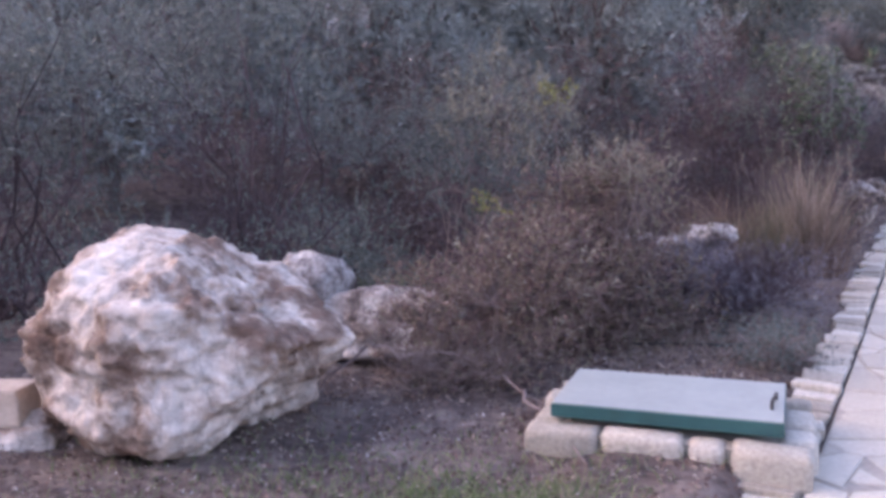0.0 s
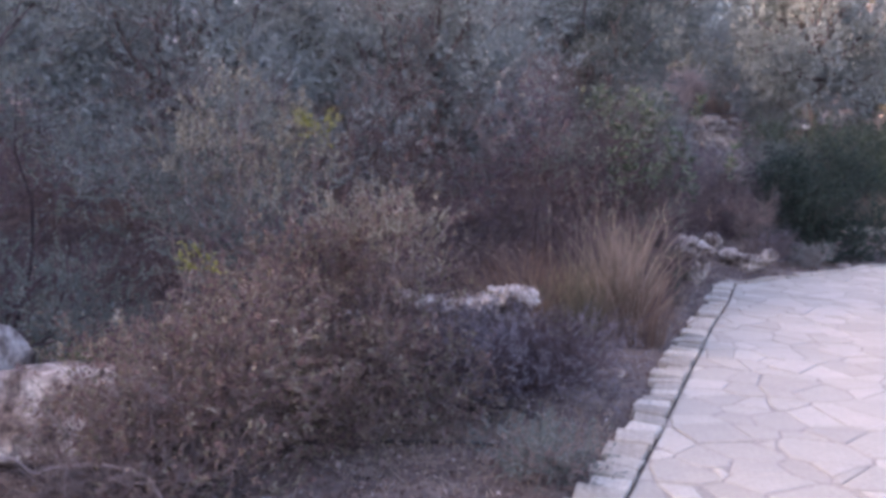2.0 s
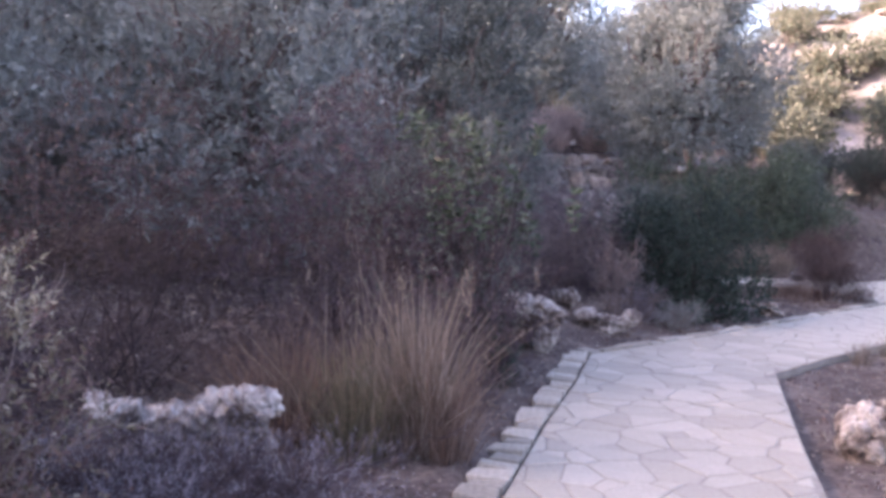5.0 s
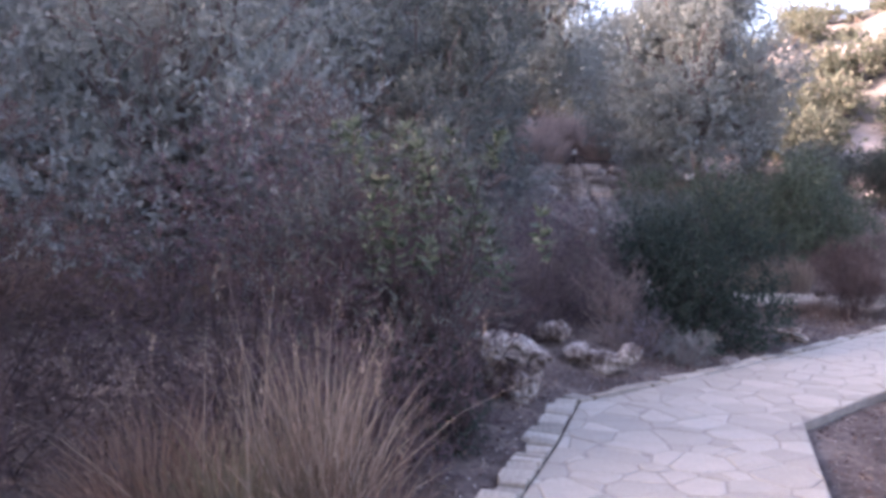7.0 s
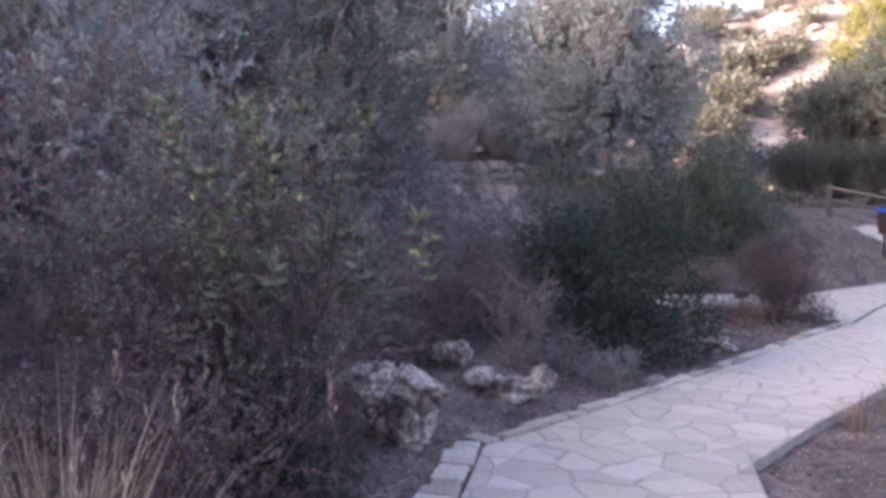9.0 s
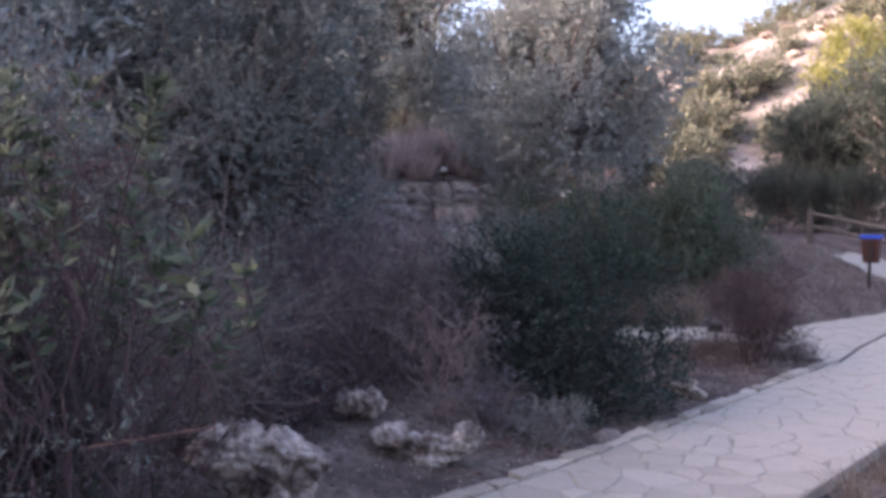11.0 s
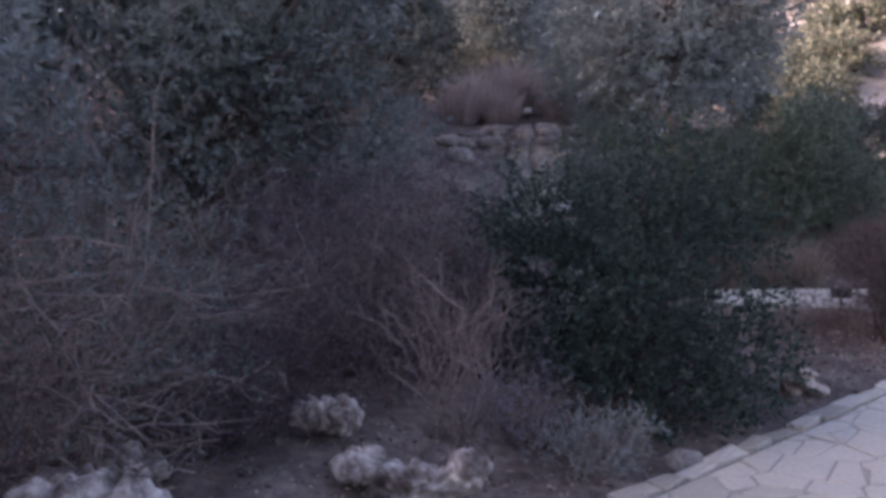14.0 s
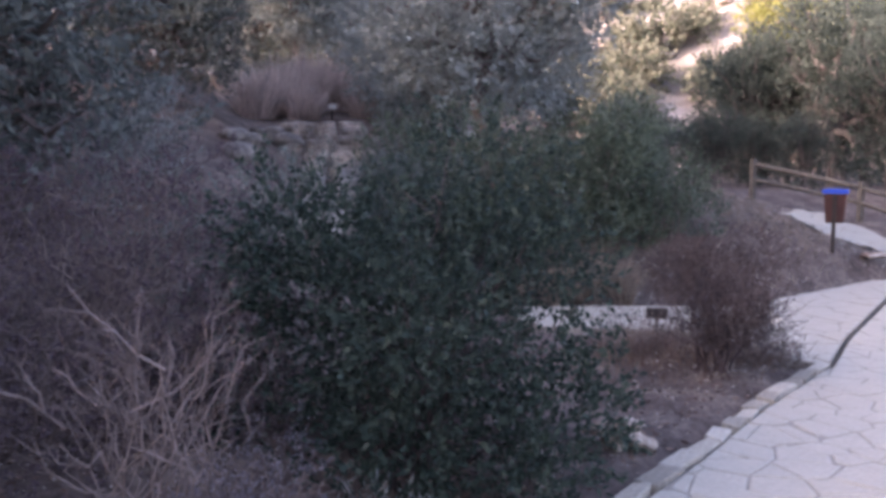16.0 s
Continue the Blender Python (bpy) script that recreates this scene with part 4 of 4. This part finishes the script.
rr = np.random.RandomState(15)
for i in range(26):
    t = rr.uniform(0, 1)
    x, y = 8.1 + 2.4 * t + rr.choice((-1, 1)) * rr.uniform(0.6, 1.2), 17.4 + 7.8 * t + rr.uniform(-0.5, 0.5)
    q = rr.uniform(0.1, 0.26)
    rock("rock", "rough grey stone edging the slope steps", x, y, (q * 1.3, q, q * 0.7), M_STEP, 500 + i, detail=2, sink=0.03, turn=rr.uniform(0, 90), group="stones edging the slope steps")

# ---- bin, fence, plant label ----
bin_ = thing("litter_bin", 16.0, 17.95, gz(16.0, 17.95) - 0.04, "brown litter bin with a blue rim on a steel post", "litter bin", turn=40)
bm = bmesh.new()
box(bm, (0.05, 0.05, 0.86), (-0.2, 0, 0.43), 0, 0.004)
part("post", bm, M_IRON, bin_, "dark square steel post")
bm = bmesh.new()
box(bm, (0.42, 0.3, 0.42), (0.05, 0, 0.66), 0, 0.015, taper=0.78)
part("bucket", bm, M_BIN, bin_)
bm = bmesh.new()
for sx, sy, ax, ay in ((0.46, 0.03, 0.05, -0.155), (0.46, 0.03, 0.05, 0.155), (0.03, 0.28, -0.165, 0), (0.03, 0.28, 0.265, 0)):
    box(bm, (sx, sy, 0.06), (ax, ay, 0.9), 0, 0.006)
part("rim", bm, M_BLUE, bin_, "bright blue plastic rim")

fence = thing("fence", 18.9, 22.7, gz(18.9, 22.7), "low timber post and rail fence along the far path", "fence")
FP = [(18.85, 22.8), (20.1, 21.2), (20.3, 19.2), (20.4, 17.4), (20.6, 15.6)]
fo = Vector(fence.location)
for x, y in FP:
    bm = bmesh.new()
    box(bm, (0.1, 0.1, 1.0), (x - fo.x, y - fo.y, gz(x, y) - fo.z + 0.28), 0, 0.01)
    part("post", bm, M_RAIL, fence)
for zz in (0.68, 0.38):
    for (ax, ay), (bx, by) in zip(FP, FP[1:]):
        P = [(ax - fo.x, ay - fo.y, gz(ax, ay) - fo.z + zz), (bx - fo.x, by - fo.y, gz(bx, by) - fo.z + zz)]
        part("rail", mesh_of("rail", *tubes([(P, [0.045, 0.045])], 6), M_RAIL), None, fence)

tag = thing("plant_label", 11.0, 15.3, gz(11.0, 15.3) - 0.02, "small dark plant label on a short stake", "plant label", turn=-30)
bm = bmesh.new()
box(bm, (0.2, 0.02, 0.1), (0, 0, 0.26), 0, 0.005)
part("plate", bm, M_IRON, tag)
bm = bmesh.new()
box(bm, (0.03, 0.02, 0.22), (0, 0.012, 0.11))
part("stake", bm, M_IRON, tag)

hose = [(1.3, 6.0), (1.6, 5.35), (1.88, 5.35), (2.0, 5.15), (1.98, 4.9), (1.75, 4.72), (1.35, 4.75), (1.1, 4.8)]
part("drip_hose", mesh_of("drip_hose", *tubes([([(x, y, gz(x, y) + 0.015) for x, y in hose], [0.011] * len(hose))], 6), M_HOSE))
tagged(bpy.data.objects["drip_hose"], "dark drip irrigation pipe lying on the soil", "pipe")
br = np.random.RandomState(4)
lines = []
for a, b in (((0.1, 4.05, 0.15), (0.62, 3.2, 0.1)), ((0.62, 3.2, 0.1), (0.95, 2.82, 0.03)), ((0.1, 4.05, 0.15), (-0.5, 3.9, 0.3)), ((-0.5, 3.9, 0.3), (-0.8, 3.7, 0.1)), ((0.35, 3.6, 0.12), (0.55, 2.75, 0.05))):
    lines.append((bent(br, a, b, 0.05, 7), np.linspace(0.009, 0.005, 7)))
part("dead_branch", mesh_of("dead_branch", *tubes(lines, 5), M_TWIG))
tagged(bpy.data.objects["dead_branch"], "thin dead branch trailing over the soil by the lid", "branch")

# ---- litter and small stones on the beds ----
r = np.random.RandomState(55)


def strew(name, label, n, mat, L, W, area, seed, flat=0.25):
    r = np.random.RandomState(seed)
    x, y = r.uniform(area[0], area[1], n * 3), r.uniform(area[2], area[3], n * 3)
    d = np.minimum(away(MAIN, x, y), away(SIDE, x, y))
    ok = ~inside(MAIN, x, y) & ~inside(SIDE, x, y) & (d > 0.2 * (1 - inside(BED, x, y)) + 0.02)
    x, y = x[ok][:n], y[ok][:n]
    P = np.stack([x, y, height(x, y) + 0.006], 1)
    D = r.normal(0, 1, (len(x), 3)) * (1, 1, flat)
    tagged(part(name, mesh_of(name, *leaves(r, P, D, L, W), mat)), label, "litter", kind="stuff")


strew("leaf_litter", "dry leaf litter on the garden soil", 32000, M_LITTER, 0.04, 0.02, (-3, 12, 1.5, 15), 56)
strew("leaf_litter", "dry leaf litter near the boulder", 14000, M_LITTER, 0.03, 0.012, (-2.5, 2.5, 1.8, 5), 57, 0.6)
strew("gravel", "fine pale gravel on the garden soil", 24000, M_PEBBLE, 0.02, 0.016, (-2.5, 12, 1.5, 14), 58, 0.8)
strew("gravel", "pale gravel on the dry mound", 9000, M_PEBBLE, 0.05, 0.03, (10, 19, 13.5, 22), 59, 0.8)


def turf(name, label, n, mat, cx, cy, sx, sy, h, seed):
    r = np.random.RandomState(seed)
    x, y = r.normal(cx, sx, n), r.normal(cy, sy, n)
    ok = ~inside(MAIN, x, y) & ~inside(SIDE, x, y) & (away(MAIN, x, y) > 0.22)
    x, y = x[ok], y[ok]
    base = np.stack([x, y, height(x, y) - 0.01], 1)
    tip = base + r.normal(0, 1, (len(x), 3)) * (h * 0.5, h * 0.5, 0) + np.stack([x * 0, x * 0, h * r.uniform(0.4, 1.1, len(x))], 1)
    tagged(part(name, mesh_of(name, *blades(r, base, tip, 0.005), mat)), label, "grass", kind="stuff")


turf("grass", "short green grass in front of the boulder", 1400, G_GREEN, 0.1, 2.35, 0.28, 0.2, 0.09, 60)
turf("grass", "thin weeds on the soil by the boulder", 1600, G_GREEN, -0.5, 2.7, 0.7, 0.35, 0.06, 61)
turf("dry_grass", "thin dry grass between the shrubs", 2600, G_STRAW, 1.6, 4.9, 0.5, 0.4, 0.06, 62)
turf("grass", "green undergrowth in the thicket's shade", 2500, G_GREEN, -0.4, 6.2, 0.7, 0.5, 0.22, 63)
turf("dry_grass", "dry grass on the mound", 9000, G_STRAW, 13.8, 18.9, 1.5, 0.9, 0.12, 64)
turf("dry_grass", "thin dry stalks by the low scrub", 900, G_RUST, 10.4, 14.2, 0.5, 0.35, 0.22, 65)


# ---- kerb stones and paving ----
def along(line, d):
    for (ax, ay), (bx, by) in zip(line, line[1:]):
        ln = math.hypot(bx - ax, by - ay)
        if d <= ln:
            return ax + (bx - ax) * d / ln, ay + (by - ay) * d / ln, (bx - ax) / ln, (by - ay) / ln
        d -= ln
    return None


kerb = thing("kerb", 3.0, 5.7, -0.1, "low kerb of small pale stones along the path", "kerb", kind="structure")
KO = Vector(kerb.location)
r = np.random.RandomState(8)
bed_bm = bmesh.new()
strip = []
for k in range(len(LEFT_EDGE)):
    (ax, ay), (bx, by) = LEFT_EDGE[max(0, k - 1)], LEFT_EDGE[min(len(LEFT_EDGE) - 1, k + 1)]
    tx, ty = bx - ax, by - ay
    tl = math.hypot(tx, ty)
    x, y = LEFT_EDGE[k]
    strip.append([bed_bm.verts.new((x + o * -ty / tl - KO.x, y + o * tx / tl - KO.y, z - KO.z)) for o, z in ((0.002, -0.03), (0.14, -0.03), (0.17, -0.09))])
for p, q in zip(strip, strip[1:]):
    for j in range(2):
        bed_bm.faces.new((p[j], q[j], q[j + 1], p[j + 1]))
part("mortar_bed", bed_bm, M_SOIL, kerb)
d = 5.0
while True:
    p = along(LEFT_EDGE, d)
    if p is None:
        break
    late = p[1] > 10.0
    ln = r.uniform(0.2, 0.34) if late else r.uniform(0.12, 0.2)
    p = along(LEFT_EDGE, d + ln / 2) or p
    w = r.uniform(0.09, 0.13) if late else r.uniform(0.15, 0.24)
    nx, ny = -p[3], p[2]
    bm = bmesh.new()
    box(bm, (ln - 0.02, w, 0.1), (0, 0, 0), r.uniform(-7, 7), 0.014, 0.014, r)
    c = Vector((p[0] + nx * (w / 2 + 0.018), p[1] + ny * (w / 2 + 0.018), 0.0))
    ob = part("kerb_stone", bm, M_KERB, kerb)
    ob.matrix_basis = pose(c.x - KO.x, c.y - KO.y, -KO.z - 0.035 + r.uniform(-0.006, 0.008), r.uniform(-2, 2), r.uniform(-2, 2), math.degrees(math.atan2(p[3], p[2])))
    d += ln


def clip(poly, px, py, nx, ny):
    """The part of the polygon on the near side of a line."""
    out = []
    for (ax, ay), (bx, by) in zip(poly, poly[1:] + poly[:1]):
        da, db = (ax - px) * nx + (ay - py) * ny, (bx - px) * nx + (by - py) * ny
        if da <= 0:
            out.append((ax, ay))
        if (da < 0) != (db < 0) and da != db:
            t = da / (da - db)
            out.append((ax + (bx - ax) * t, ay + (by - ay) * t))
    return out


def paving(region, ox, oy, turn, cell, seed, x0, x1, y0, y1):
    """Irregular flags that fill the region: cells round scattered points, cut to its outline."""
    r = np.random.RandomState(seed)
    pts = []
    for i, x in enumerate(np.arange(x0, x1, cell)):
        for j, y in enumerate(np.arange(y0, y1, cell * 0.78)):
            pts.append((x + r.uniform(-0.48, 0.48) * cell, y + r.uniform(-0.48, 0.48) * cell))
    P = np.array(pts)
    keep = inside(region, P[:, 0], P[:, 1]) | (away(region, P[:, 0], P[:, 1]) < cell)
    P = P[keep & (r.uniform(0, 1, len(P)) > 0.12)]
    Wt = r.uniform(-0.5, 0.5, len(P)) * 0.05
    out = []
    for k, (x, y) in enumerate(P):
        dd = np.hypot(P[:, 0] - x, P[:, 1] - y)
        poly = [(x - 0.7, y - 0.7), (x + 0.7, y - 0.7), (x + 0.7, y + 0.7), (x - 0.7, y + 0.7)]
        for m in np.argsort(dd)[1:26]:
            qx, qy = P[m]
            f = min(0.85, max(0.15, 0.5 + (Wt[k] - Wt[m]) / (2 * dd[m] ** 2 + 1e-6)))
            poly = clip(poly, x + (qx - x) * f, y + (qy - y) * f, (qx - x), (qy - y))
            if len(poly) < 3:
                break
        if len(poly) < 3:
            continue
        # cut to the outline, edge by edge, where the cell crosses it
        if away(region, [p[0] for p in poly], [p[1] for p in poly]).min() < 0.7 and not (inside(region, [p[0] for p in poly], [p[1] for p in poly]).all()):
            for (ax, ay), (bx, by) in zip(region, region[1:] + region[:1]):
                ux, uy = bx - ax, by - ay
                t = ((x - ax) * ux + (y - ay) * uy) / (ux * ux + uy * uy)
                if -0.15 < t < 1.15 and abs((x - ax) * uy - (y - ay) * ux) / math.hypot(ux, uy) < 0.8:
                    poly = clip(poly, ax, ay, uy, -ux)
                    if len(poly) < 3:
                        break
        if len(poly) < 3:
            continue
        cx, cy = sum(p[0] for p in poly) / len(poly), sum(p[1] for p in poly) / len(poly)
        area = 0.5 * abs(sum(a[0] * b[1] - b[0] * a[1] for a, b in zip(poly, poly[1:] + poly[:1])))
        if area < 0.004 or not inside(region, [cx], [cy])[0]:
            continue
        out.append((cx, cy, poly, math.sqrt(area)))
    return out


def flag(bm, cx, cy, poly, size, z, ox=0.0, oy=0.0, r=None):
    k1 = max(0.5, 1 - 0.014 / size)
    k2 = max(0.4, 1 - 0.034 / size)
    lo = [bm.verts.new((cx + (x - cx) * k1 - ox, cy + (y - cy) * k1 - oy, -0.02)) for x, y in poly]
    mi = [bm.verts.new((cx + (x - cx) * k1 - ox, cy + (y - cy) * k1 - oy, z - 0.005)) for x, y in poly]
    hi = [bm.verts.new((cx + (x - cx) * k2 - ox, cy + (y - cy) * k2 - oy, z)) for x, y in poly]
    n = len(poly)
    bm.faces.new(hi)
    for i in range(n):
        j = (i + 1) % n
        bm.faces.new((lo[i], lo[j], mi[j], mi[i]))
        bm.faces.new((mi[i], mi[j], hi[j], hi[i]))


r = np.random.RandomState(12)
cells = paving(MAIN, 0, 0, 0, 0.26, 71, -2.0, 19.0, -4.0, 18.0)
cells.sort(key=lambda c: math.hypot(c[0] - 4.5, c[1] - 7.0))
rest = bmesh.new()
for i, (cx, cy, poly, size) in enumerate(cells):
    z = r.uniform(-0.003, 0.004)
    if i < 300:
        bm = bmesh.new()
        flag(bm, cx, cy, poly, size, z, cx, cy)
        ob = part("flagstone", bm, M_STONE, path_main)
        ob.matrix_basis = pose(cx, cy, 0)
    else:
        flag(rest, cx, cy, poly, size, z)
tagged(part("flagstones", rest, M_STONE, path_main), kind="stuff")
rest = bmesh.new()
for cx, cy, poly, size in paving(SIDE, 0, 0, 0, 0.34, 72, 8.0, 17.5, 13.0, 18.2):
    flag(rest, cx, cy, poly, size, r.uniform(-0.003, 0.004))
tagged(part("flagstones", rest, M_STONE, path_side), kind="stuff")
